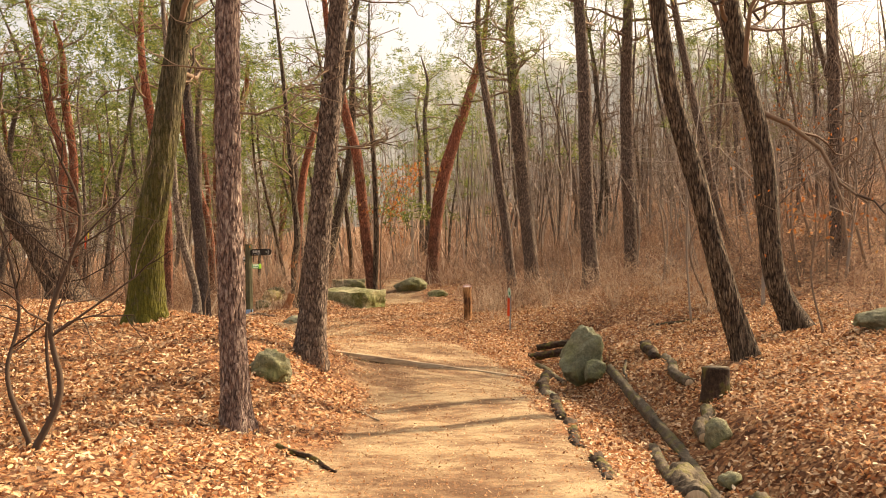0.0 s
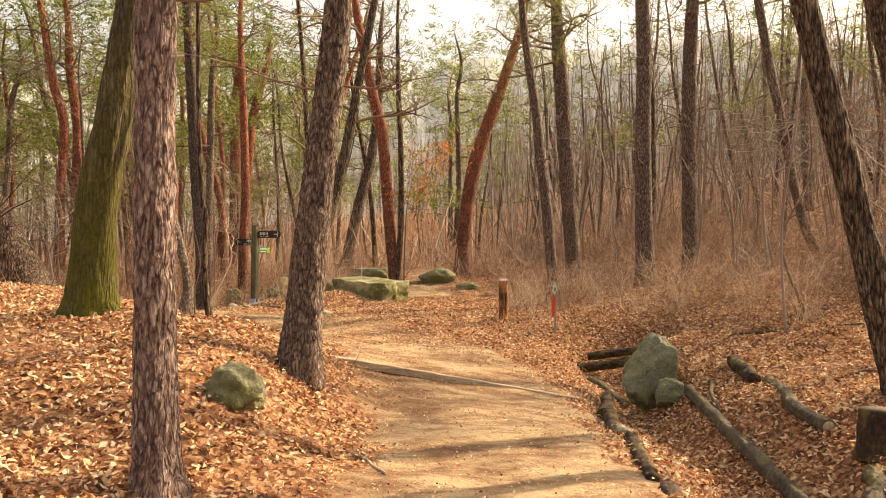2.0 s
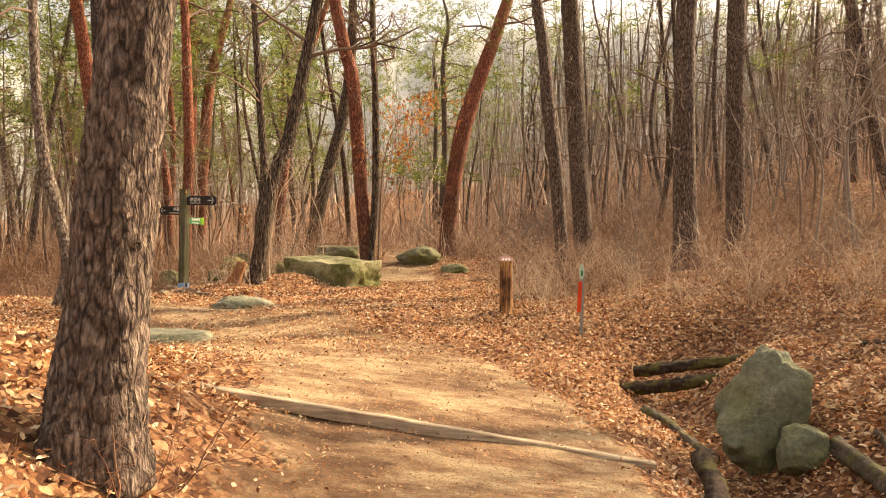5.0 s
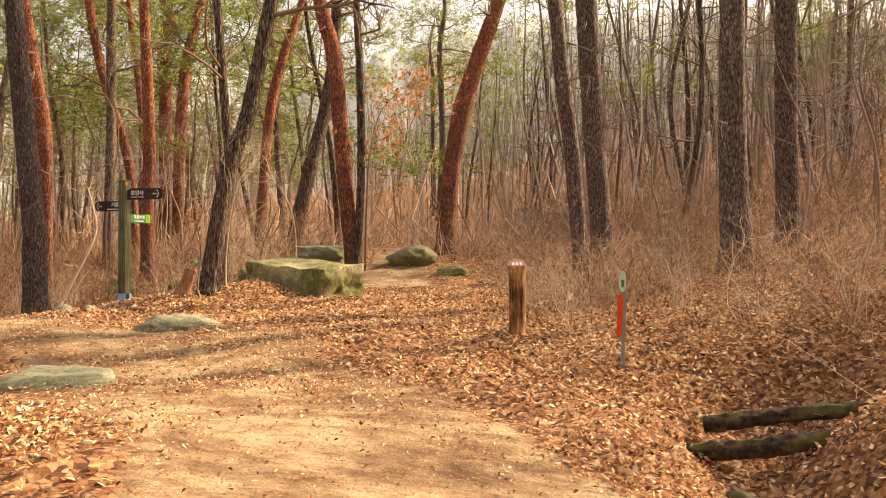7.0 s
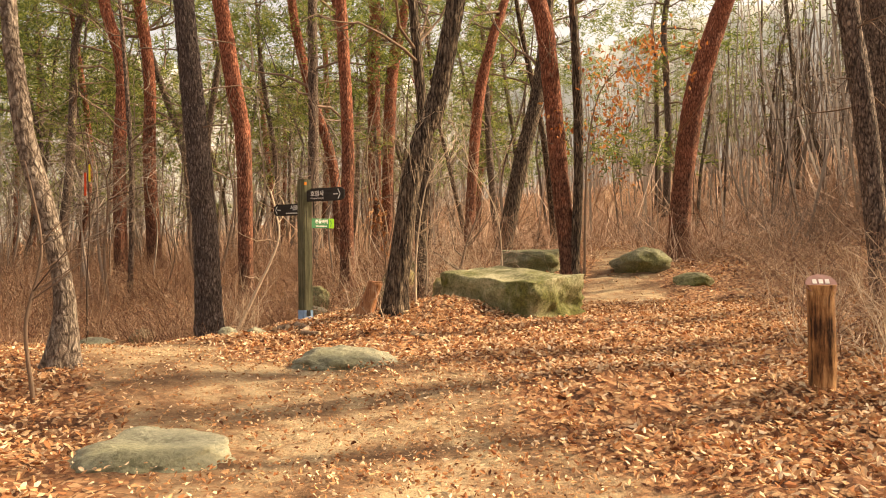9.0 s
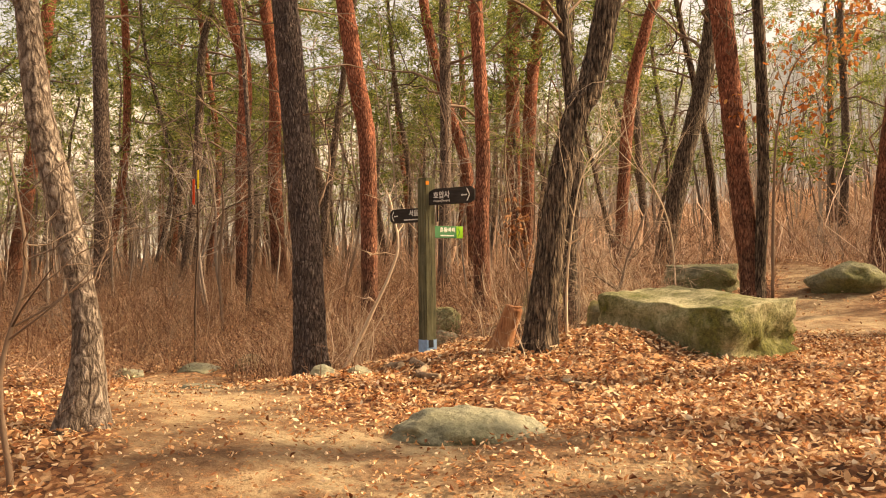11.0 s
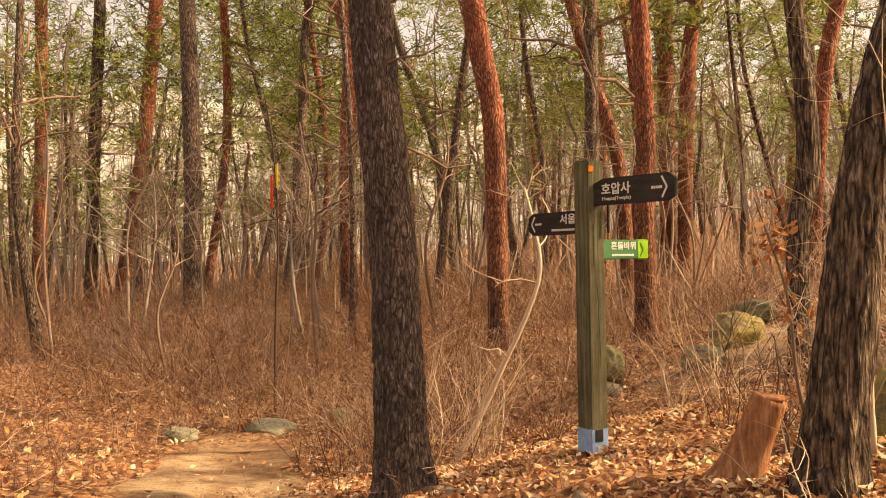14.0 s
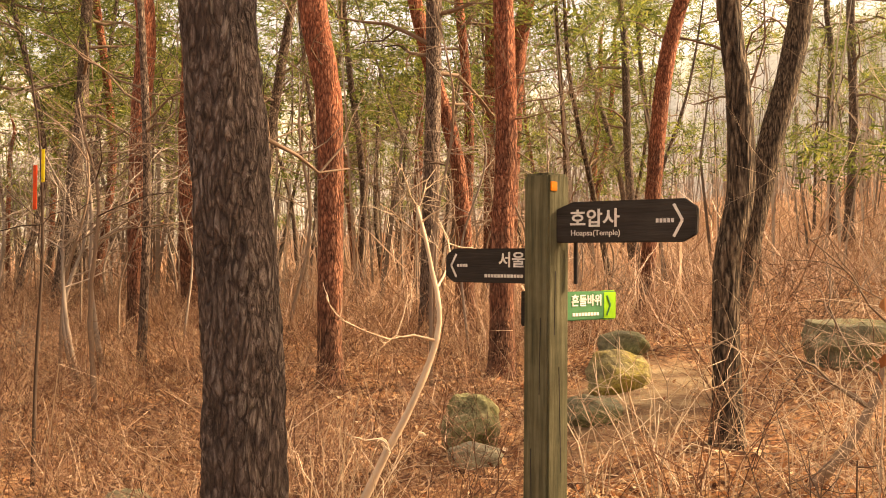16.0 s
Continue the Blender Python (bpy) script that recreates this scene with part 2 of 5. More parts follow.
def stone_mat(name, stops, moss=0.5, mosscol=((0.05, 0.055, 0.012), (0.17, 0.17, 0.045))):
    m, nt, b = node_mat(name, 0.9)
    co = coords(nt)
    n1, n2, n3 = tex_noise(nt, co, 3.0, 6.0), tex_noise(nt, co, 26.0, 6.0, 0.7), tex_noise(nt, co, 1.6, 5.0, 0.65)
    col = ramp(nt, calc(nt, "ADD", calc(nt, "MULTIPLY", n1, 0.6), calc(nt, "MULTIPLY", n2, 0.45)), stops)
    patch = ramp(nt, n3, [(0.43, (0, 0, 0)), (0.60, (1, 1, 1))])
    col = mixed(nt, calc(nt, "MULTIPLY", patch, moss), col, ramp(nt, n2, [(0.3, mosscol[0]), (0.7, mosscol[1])]))
    nt.links.new(col, b.inputs["Base Color"])
    bumped(nt, b, calc(nt, "ADD", n2, calc(nt, "MULTIPLY", n1, 1.2)), 0.8, 0.03)
    return m


M_STONE = stone_mat("grey green stone", [(0.36, (0.070, 0.068, 0.042)), (0.52, (0.21, 0.205, 0.135)), (0.70, (0.46, 0.44, 0.32))], 0.8)
M_BOULDER = stone_mat("mossy boulder", [(0.40, (0.090, 0.088, 0.045)), (0.50, (0.26, 0.25, 0.135)), (0.62, (0.54, 0.49, 0.33))], 0.9, ((0.020, 0.026, 0.005), (0.150, 0.155, 0.026)))
M_STANDING = stone_mat("grey green standing stone", [(0.36, (0.080, 0.082, 0.052)), (0.52, (0.185, 0.190, 0.125)), (0.70, (0.36, 0.36, 0.25))], 0.7, ((0.07, 0.085, 0.025), (0.19, 0.20, 0.06)))
M_LICHEN = stone_mat("lichened stone", [(0.36, (0.085, 0.072, 0.040)), (0.52, (0.26, 0.22, 0.12)), (0.70, (0.48, 0.42, 0.27))], 0.85, ((0.13, 0.10, 0.015), (0.42, 0.34, 0.06)))
M_PATHSTONE = stone_mat("worn flat stone", [(0.38, (0.13, 0.125, 0.085)), (0.52, (0.27, 0.265, 0.19)), (0.68, (0.48, 0.455, 0.35))], 0.45)


def wood_mat(name, stops, sx=1.0, sy=1.0, sz=0.12, moss=0.0):
    m, nt, b = node_mat(name, 0.88)
    co = coords(nt)
    g = tex_noise(nt, scaled(nt, co, sx, sy, sz), 34.0, 5.0, 0.7)
    big = tex_noise(nt, co, 3.0, 4.0)
    col = ramp(nt, calc(nt, "ADD", calc(nt, "MULTIPLY", g, 0.6), calc(nt, "MULTIPLY", big, 0.4)), stops)
    if moss:
        col = mixed(nt, calc(nt, "MULTIPLY", ramp(nt, tex_noise(nt, co, 5.0, 5.0), [(0.5, (0, 0, 0)), (0.62, (1, 1, 1))]), moss), col, (0.14, 0.13, 0.025))
    nt.links.new(col, b.inputs["Base Color"])
    bumped(nt, b, g, 0.7, 0.012)
    return m


M_LOG = wood_mat("weathered log bark", [(0.36, (0.020, 0.015, 0.010)), (0.5, (0.078, 0.060, 0.042)), (0.66, (0.20, 0.160, 0.115))], sz=0.6, moss=0.5)
M_DARKLOG = wood_mat("dark rotting log", [(0.36, (0.011, 0.007, 0.005)), (0.5, (0.040, 0.024, 0.016)), (0.66, (0.11, 0.07, 0.045))], sz=0.6, moss=0.55)
M_TIMBER = wood_mat("worn path timber", [(0.3, (0.22, 0.15, 0.095)), (0.5, (0.42, 0.32, 0.21)), (0.7, (0.60, 0.49, 0.35))])
M_STEP = wood_mat("worn step timber", [(0.36, (0.20, 0.155, 0.11)), (0.5, (0.40, 0.31, 0.21)), (0.66, (0.60, 0.50, 0.37))], sx=0.08, sz=1.0)
M_CUT = wood_mat("fresh cut wood", [(0.38, (0.13, 0.050, 0.025)), (0.52, (0.32, 0.14, 0.066)), (0.66, (0.55, 0.31, 0.17))])
M_ROOT = wood_mat("grey brown root", [(0.36, (0.075, 0.048, 0.032)), (0.5, (0.20, 0.135, 0.090)), (0.66, (0.40, 0.30, 0.21))], sz=0.6)
M_POST = wood_mat("round post wood", [(0.40, (0.035, 0.016, 0.009)), (0.5, (0.23, 0.11, 0.045)), (0.62, (0.52, 0.30, 0.14))])
M_SIGNPOST = wood_mat("olive stained post", [(0.38, (0.045, 0.046, 0.026)), (0.5, (0.105, 0.102, 0.058)), (0.64, (0.19, 0.18, 0.115))], sz=0.05)
M_BOARD = wood_mat("dark stained board", [(0.3, (0.018, 0.016, 0.014)), (0.5, (0.034, 0.030, 0.027)), (0.7, (0.060, 0.054, 0.048))], sx=0.08, sz=1.0)


def paint(name, col, rough=0.6, metal=0.0, wear=0.25):
    m, nt, b = node_mat(name, rough)
    b.inputs["Metallic"].default_value = metal
    co = coords(nt)
    dirt = ramp(nt, tex_noise(nt, co, 18.0, 5.0), [(0.3, tuple(c * (1 - wear) for c in col)), (0.7, col)])
    nt.links.new(dirt, b.inputs["Base Color"])
    return m


M_WHITE = paint("white sign lettering", (0.80, 0.79, 0.75))
M_GREENSIGN = paint("green sign plate", (0.045, 0.20, 0.085))
M_LIME = paint("lime green arrow end", (0.28, 0.66, 0.03))
M_BLUE = paint("pale blue painted base", (0.30, 0.50, 0.80), wear=0.35)
M_ORANGE = paint("orange reflector", (0.85, 0.27, 0.02))
M_RED = paint("red marker ribbon", (0.72, 0.075, 0.02))
M_YELLOW = paint("yellow marker ribbon", (0.75, 0.60, 0.03))
M_STEEL = paint("dull steel", (0.30, 0.31, 0.31), 0.45, 0.7)
M_DISC = paint("dull red-brown number plate", (0.30, 0.16, 0.14))
M_DISCMARK = paint("pale plate marks", (0.70, 0.64, 0.60))
M_MINT = paint("pale mint plate", (0.52, 0.66, 0.52))
M_GROUND = ground_material()

# ---- building helpers ----
rng = np.random.default_rng(7)


class Geo:
    """Vertices and faces of one mesh, gathered as arrays."""

    def __init__(self):
        self.v, self.f, self.n = [], [], 0

    def add(self, v, *faces):
        self.v.append(np.asarray(v, float))
        for f in faces:
            if len(f):
                self.f.append(np.asarray(f, int) + self.n)
        self.n += len(v)

    def mesh(self, name, smooth=True):
        me = bpy.data.meshes.new(name)
        v = np.concatenate(self.v)
        loops = np.concatenate([f.ravel() for f in self.f])
        sizes = np.concatenate([np.full(len(f), f.shape[1]) for f in self.f])
        me.vertices.add(len(v))
        me.vertices.foreach_set("co", v.astype(np.float32).ravel())
        me.loops.add(len(loops))
        me.loops.foreach_set("vertex_index", loops.astype(np.int32))
        me.polygons.add(len(sizes))
        me.polygons.foreach_set("loop_start", np.concatenate([[0], np.cumsum(sizes)[:-1]]).astype(np.int32))
        me.update(calc_edges=True)
        me.polygons.foreach_set("use_smooth", np.full(len(sizes), smooth))
        me.validate()
        return me


def part(name, g, material, parent, label="", smooth=True):
    """Links a Geo or a bmesh as one mesh object under a thing or under a part."""
    if isinstance(g, Geo):
        me = g.mesh(name, smooth)
    else:
        me = bpy.data.meshes.new(name)
        g.to_mesh(me)
        g.free()
    me.materials.append(material)
    ob = new(name, me)
    ob.parent = parent
    return tagged(ob, label)


def thing(name, at, label, category, group="", kind="", rz=0.0):
    ob = new(name)
    ob.empty_display_size = 0.2
    ob.matrix_basis = pose(*at, 0, 0, rz)
    return tagged(ob, label, category, group, kind)


def smooth01(a, b, x):
    t = np.clip((np.asarray(x, float) - a) / (b - a), 0, 1)
    return t * t * (3 - 2 * t)


def wave(x, y, s, k=0.0):
    """Cheap smooth unevenness."""
    return (np.sin(x * s + 1.3 * np.sin(y * s * 0.7 + k)) * np.cos(y * s * 0.9 + 1.1 * np.sin(x * s * 0.8 - k)))


def ground_z(x, y):
    """Height of the forest floor."""
    x, y = np.asarray(x, float), np.asarray(y, float)
    z = np.interp(y, [-30, 9, 14.36, 14.50, 19, 21, 24, 28, 32, 36, 45, 70, 100, 140, 220, 420],
                  [-0.6, -0.44, -0.352, -0.33, -0.05, 0.17, 0.30, 0.36, 0.78, 1.0, 1.25, 2.0, 3.4, 5.0, 7.0, 10.0])
    # bank on the left of the lower path
    end = np.interp(x, [-7.0, -3.2], [16.5, 12.4])
    z = z + smooth01(-0.9, -2.7, x) * 0.85 * (1 - smooth01(0.0, 3.0, y - end) * np.interp(x, [-7.0, -3.2], [0.7, 1.0])) * (0.35 + 0.65 * smooth01(8.0, 12.0, y)) * (1 - smooth01(19, 24, y))
    # hollow towards the far left
    z = z - 0.30 * smooth01(-5.0, -7.0, x) * smooth01(21.5, 24.5, y) - 0.5 * np.exp(-((x + 10.5) / 4.5) ** 2 - ((y - 28) / 5.0) ** 2)
    z = z - smooth01(-14, -60, x) * 2.0
    # ditch and rising slope on the right
    z = z - 0.50 * np.exp(-((x - 2.35) / 0.62) ** 2) * (1 - smooth01(16.8, 18.6, y))
    z = z - 0.62 * np.exp(-((x - 3.0 - 0.45 * (y - 18.4)) / 0.95) ** 2 - ((y - 18.3) / 0.85) ** 2)
    z = z + 0.19 * np.log1p(np.exp(np.clip((x - 1.9) * 3.0, -30, 30))) / 3.0 * (1 - 0.35 * smooth01(25, 60, x))
    # wooded hillside beyond
    climb = 3.0 * np.log1p(np.exp(np.clip((x * 0.6 + (y - 30) * 0.5 - 9.0) / 3.0, -30, 60)))
    z = z + 0.24 * climb / (1 + climb / 60.0)
    # soil held up behind the timber step
    z = z - 0.125 * np.clip(x - 0.3, -2.2, 1.2) * (0.93 * smooth01(11.0, 14.2, y) + 0.07 * smooth01(14.36, 14.48, y)) * (1 - smooth01(15.5, 19, y))
    # leafy mound round the leaning oak
    z = z + 0.13 * np.exp(-((x + 3.6) / 0.9) ** 2 - ((y - 24.3) / 0.9) ** 2)
    z = z + 0.20 * np.exp(-((x + 3.0) / 0.75) ** 2 - ((y - 25.0) / 0.6) ** 2)
    # worn edges in the climb beyond the boulder
    z = z + 0.07 * np.sin(y * 4.2 + 0.6 * x) * np.exp(-((x + 0.9) / 0.9) ** 2) * smooth01(28.5, 29.5, y) * (1 - smooth01(34, 36, y))
    soft = 1 - path_mask(x, y)
    return z + wave(x, y, 1.9, 0.4) * (0.015 + 0.035 * soft) + wave(x, y, 5.3, 2.0) * 0.010 + 0.25 * wave(x, y, 0.21) * smooth01(9, 30, np.hypot(x, y - 18))


def path_mask(x, y):
    """1 on the trodden earth, 0 in the litter."""
    x, y = np.asarray(x, float), np.asarray(y, float)
    lo = np.interp(y, [-5, 8, 11, 14, 15.5, 18, 20, 22.5], [-1.5, -1.35, -0.95, -1.35, -1.6, -3.4, -5.0, -5.2])
    hi = np.interp(y, [-5, 8, 11, 14, 15.5, 18, 20, 22.5], [1.35, 1.2, 1.15, 1.4, 1.25, 0.3, -1.2, -2.2])
    ragged = 0.22 * wave(x, y, 2.7, 0.7)
    a = smooth01(-0.45, 0.45, x - lo + ragged) * smooth01(-0.45, 0.45, hi - x - ragged) * (1 - smooth01(20.8, 22.8, y)) * (1 - 0.36 * smooth01(15.0, 18.0, y))
    # the branch that leaves to the left
    t = np.clip(((x + 5.0) * -6.0 + (y - 21.0) * 6.4) / (6.0 ** 2 + 6.4 ** 2), 0, 1.25)
    d = np.hypot(x - (-5.0 - 6.0 * t), y - (21.0 + 6.4 * t))
    b = (0.85 - 0.35 * smooth01(0.5, 0.95, t)) * (1 - smooth01(0.45, 1.25 - 0.25 * t, d + 0.22 * wave(x, y, 2.3, 1.0))) * (1 - smooth01(0.85, 1.05, t))
    # ahead, past the boulder
    cx = np.interp(y, [22, 26, 30, 36, 44], [-0.9, -0.75, -0.9, -1.0, -2.5])
    c = 0.72 * (1 - smooth01(0.45, 1.1, np.abs(x - cx))) * smooth01(26.5, 28.5, y) * (1 - smooth01(39, 43, y))
    # behind the signpost
    e = 0.7 * (1 - smooth01(0.5, 1.3, np.hypot((x + 5.4) / 1.2, (y - 30.5) / 2.2)))
    return np.clip(np.maximum.reduce([a, b, c, e]), 0, 1)


def gz(x, y):
    return float(ground_z(x, y))


def curve_points(pts, n):
    """n points along a smooth curve through pts (rows of any width)."""
    p = np.asarray(pts, float)
    if len(p) == 2:
        return p[0] + np.linspace(0, 1, n)[:, None] * (p[1] - p[0])
    ext = np.vstack([2 * p[0] - p[1], p, 2 * p[-1] - p[-2]])
    out = []
    for u in np.linspace(0, len(p) - 1 - 1e-9, n):
        i, t = int(u), u - int(u)
        a, b, c, d = ext[i:i + 4]
        out.append(0.5 * (2 * b + (c - a) * t + (2 * a - 5 * b + 4 * c - d) * t * t + (3 * b - a - 3 * c + d) * t ** 3))
    return np.array(out)


def tube(g, pts, radii, sides, ripple=None, cap=True):
    """A tube along pts. ripple: (ring, side) factors on the radius."""
    p, r = np.asarray(pts, float), np.asarray(radii, float)
    t = np.gradient(p, axis=0)
    t /= np.linalg.norm(t, axis=1)[:, None] + 1e-12
    ref = np.array([1.0, 0, 0]) if abs(t[0, 0]) < 0.8 else np.array([0, 1.0, 0])
    u = ref - t * (t @ ref)[:, None]
    u /= np.linalg.norm(u, axis=1)[:, None]
    w = np.cross(t, u)
    a = np.arange(sides) * 2 * np.pi / sides
    rr = np.repeat(r[:, None], sides, 1)
    if ripple is not None:
        rr = rr * ripple
    v = p[:, None, :] + rr[:, :, None] * (np.cos(a)[None, :, None] * u[:, None, :] + np.sin(a)[None, :, None] * w[:, None, :])
    n = len(p)
    i, j = np.meshgrid(np.arange(n - 1), np.arange(sides), indexing="ij")
    k = (j + 1) % sides
    q = np.stack([i * sides + j, i * sides + k, (i + 1) * sides + k, (i + 1) * sides + j], -1).reshape(-1, 4)
    v = v.reshape(-1, 3)
    if cap:
        v = np.vstack([v, p[0], p[-1]])
        s = np.arange(sides)
        e = (s + 1) % sides
        top = (n - 1) * sides
        tri = np.vstack([np.stack([e, s, np.full(sides, n * sides)], 1), np.stack([top + s, top + e, np.full(sides, n * sides + 1)], 1)])
        g.add(v, q, tri)
    else:
        g.add(v, q)


def many_stems(g, base, tip, r, bend):
    """Thousands of thin three-sided stems, each with a knee unless bend is None, in one go."""
    n = len(base)
    if bend is None:
        a = np.array([0, 2.1, 4.2])
        off = np.stack([np.cos(a), np.sin(a), 0.5 * np.sin(a)], 1)
        v = np.concatenate([base[:, None] + off * r[:, None, None], tip[:, None]], 1).reshape(-1, 3)
        g.add(v, (np.array([[0, 1, 3], [1, 2, 3], [2, 0, 3]])[None] + (np.arange(n) * 4)[:, None, None]).reshape(-1, 3))
        return
    mid = (base + tip) / 2 + bend
    a = np.array([0, 2.1, 4.2])
    off = np.stack([np.cos(a), np.sin(a), np.zeros(3)], 1)
    rings = [base[:, None] + off * r[:, None, None], mid[:, None] + off * (r * 0.7)[:, None, None], tip[:, None] + off * (r * 0.25)[:, None, None]]
    v = np.stack(rings, 1).reshape(-1, 3)
    q = []
    for k in range(2):
        for s in range(3):
            q.append([k * 3 + s, k * 3 + (s + 1) % 3, (k + 1) * 3 + (s + 1) % 3, (k + 1) * 3 + s])
    f = (np.array(q)[None] + (np.arange(n) * 9)[:, None, None]).reshape(-1, 4)
    g.add(v, f)


def scatter_leaves(g, pos, size, tilt, narrow=0.5):
    """Folded, curled leaves: six corners on a raised midrib, turned at random."""
    n = len(pos)
    yaw = rng.uniform(0, 2 * np.pi, n)
    p1, p2 = rng.normal(0, tilt, n), rng.normal(0, tilt, n)
    curl, fold = rng.uniform(-0.5, 0.6, n), rng.uniform(-0.25, 0.7, n)
    L, W = size, size * narrow * rng.uniform(0.7, 1.2, n)
    o = np.zeros(n)
    loc = np.stack([
        np.stack([-L / 2, o, curl * L * 0.5], 1),
        np.stack([-L * 0.1, W / 2, fold * W * 0.6], 1), np.stack([L * 0.28, W * 0.38, fold * W * 0.3 + curl * L * 0.3], 1),
        np.stack([L / 2, o, curl * L * 0.6], 1),
        np.stack([L * 0.28, -W * 0.38, fold * W * 0.4 + curl * L * 0.2], 1), np.stack([-L * 0.1, -W / 2, fold * W * 0.5], 1)], 1)
    cy, sy, c1, s1, c2, s2 = np.cos(yaw), np.sin(yaw), np.cos(p1), np.sin(p1), np.cos(p2), np.sin(p2)
    x, y, z = loc[..., 0], loc[..., 1], loc[..., 2]
    y, z = y * c1[:, None] - z * s1[:, None], y * s1[:, None] + z * c1[:, None]
    x, z = x * c2[:, None] + z * s2[:, None], -x * s2[:, None] + z * c2[:, None]
    x, y = x * cy[:, None] - y * sy[:, None], x * sy[:, None] + y * cy[:, None]
    v = np.stack([x, y, z], -1) + pos[:, None]
    f = np.array([[0, 1, 2, 3], [0, 3, 4, 5]])
    g.add(v.reshape(-1, 3), (f[None] + (np.arange(n) * 6)[:, None, None]).reshape(-1, 4))


# ---- the forest floor: one sheet to the horizon ----
def spread(lo, hi, step, far):
    a = list(np.arange(lo, hi, step))
    s, x = step, hi
    while x < far:
        a.append(x)
        s *= 1.22
        x += s
    s, x = step, lo
    left = []
    while x > -far:
        s *= 1.22
        x -= s
        left.append(x)
    return np.array(left[::-1] + a)


def build_ground():
    xs, ys = spread(-12, 9, 0.13, 420), spread(-1, 37, 0.13, 420)
    X, Y = np.meshgrid(xs, ys, indexing="ij")
    Z = ground_z(X, Y)
    soft = 1 - path_mask(X, Y)
    Z = Z + soft * 0.02 * rng.normal(size=Z.shape) * (np.hypot(X, Y - 18) < 40)
    g = Geo()
    i, j = np.meshgrid(np.arange(len(xs) - 1), np.arange(len(ys) - 1), indexing="ij")
    k = i * len(ys) + j
    g.add(np.stack([X, Y, Z], -1).reshape(-1, 3), np.stack([k, k + len(ys), k + len(ys) + 1, k + 1], -1).reshape(-1, 4))
    me = g.mesh("ground")
    at = me.attributes.new("path", "FLOAT", "POINT")
    at.data.foreach_set("value", path_mask(X, Y).astype(np.float32).ravel())
    me.materials.append(M_GROUND)
    tagged(new("ground", me), "forest floor of orange-brown leaf litter and trodden tan earth", "ground", kind="structure")


build_ground()


def distant_ridge():
    """The hazy mountain far beyond the wood."""
    m, nt, b = node_mat("far mountain with haze glow", 1.0)
    co = coords(nt)
    # Air haze is put into these grey tones and a faint glow of the slope.
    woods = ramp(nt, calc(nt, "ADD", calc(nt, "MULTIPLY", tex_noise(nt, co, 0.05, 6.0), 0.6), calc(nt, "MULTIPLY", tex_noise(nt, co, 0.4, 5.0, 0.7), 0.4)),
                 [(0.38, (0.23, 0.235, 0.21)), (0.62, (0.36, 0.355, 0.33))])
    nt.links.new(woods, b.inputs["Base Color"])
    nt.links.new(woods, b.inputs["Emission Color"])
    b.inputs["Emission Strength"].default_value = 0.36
    a = np.radians(np.arange(-110, 111, 0.5))
    crest = 98 + 14 * np.sin(a * 3.1 + 0.6) + 7 * np.sin(a * 7.3) + 3 * np.sin(a * 19.0 + 1.0) + 1.5 * rng.normal(size=len(a))
    t = np.linspace(0, 1, 14)
    r = 300 + 130 * t[None, :] + 12 * np.sin(a * 23.0)[:, None] * t * (1 - t)
    z = -8 + (crest[:, None] + 8) * np.sin(t * np.pi / 2)[None, :] + rng.normal(0, 0.8, (len(a), 14)) * t
    v = np.stack([np.sin(a)[:, None] * r, 10 + np.cos(a)[:, None] * r, z], -1)
    i, j = np.meshgrid(np.arange(len(a) - 1), np.arange(13), indexing="ij")
    k = i * 14 + j
    g = Geo()
    g.add(v.reshape(-1, 3), np.stack([k, k + 14, k + 15, k + 1], -1).reshape(-1, 4))
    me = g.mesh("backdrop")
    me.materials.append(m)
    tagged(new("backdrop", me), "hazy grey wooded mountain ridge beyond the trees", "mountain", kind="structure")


distant_ridge()

# ---- trees ----
def needles(g, at, n, size, width):
    """Tufts of needles: n thin blades round each point."""
    m = len(at)
    d = rng.normal(size=(m, n, 3))
    d[..., 2] = d[..., 2] * 0.6 + 0.35
    d /= np.linalg.norm(d, axis=-1)[..., None]
    side = np.cross(d, rng.normal(size=(m, n, 3)))
    side /= np.linalg.norm(side, axis=-1)[..., None] + 1e-9
    L = size * rng.uniform(0.6, 1.2, (m, n, 1))
    root = at[:, None] + d * L * 0.1 + rng.normal(0, size * 0.35, (m, n, 3))
    v = np.stack([root - side * width, root + side * width, root + d * L], 2).reshape(-1, 3)
    g.add(v, np.arange(m * n * 3).reshape(-1, 3))


def limb(g, p0, d, length, r, depth, tips, kids=4, sides=5, lift=0.25, crook=0.22):
    """A crooked limb with smaller ones on it; notes where its tips end."""
    n = 5 if depth > 0 else 4
    pts, q, dd = [np.array(p0)], np.array(p0, float), np.array(d, float)
    for _ in range(n - 1):
        dd = dd + rng.normal(0, crook, 3) + np.array([0, 0, lift * 0.2])
        dd /= np.linalg.norm(dd)
        q = q + dd * length / (n - 1)
        pts.append(q)
    tube(g, pts, np.linspace(r, r * 0.35, n), sides if depth > 0 else 3, cap=False)
    tips.append(pts[-1])
    if depth > 0:
        for _ in range(kids):
            u = rng.uniform(0.3, 0.98) * (n - 1)
            i = min(int(u), n - 2)
            s = pts[i] + (pts[i + 1] - pts[i]) * (u - i)
            e = dd * 0.7 + rng.normal(0, 0.65, 3)
            limb(g, s, e / np.linalg.norm(e), length * rng.uniform(0.35, 0.6), r * 0.5, depth - 1, tips, kids, 4, lift, crook * 1.1)


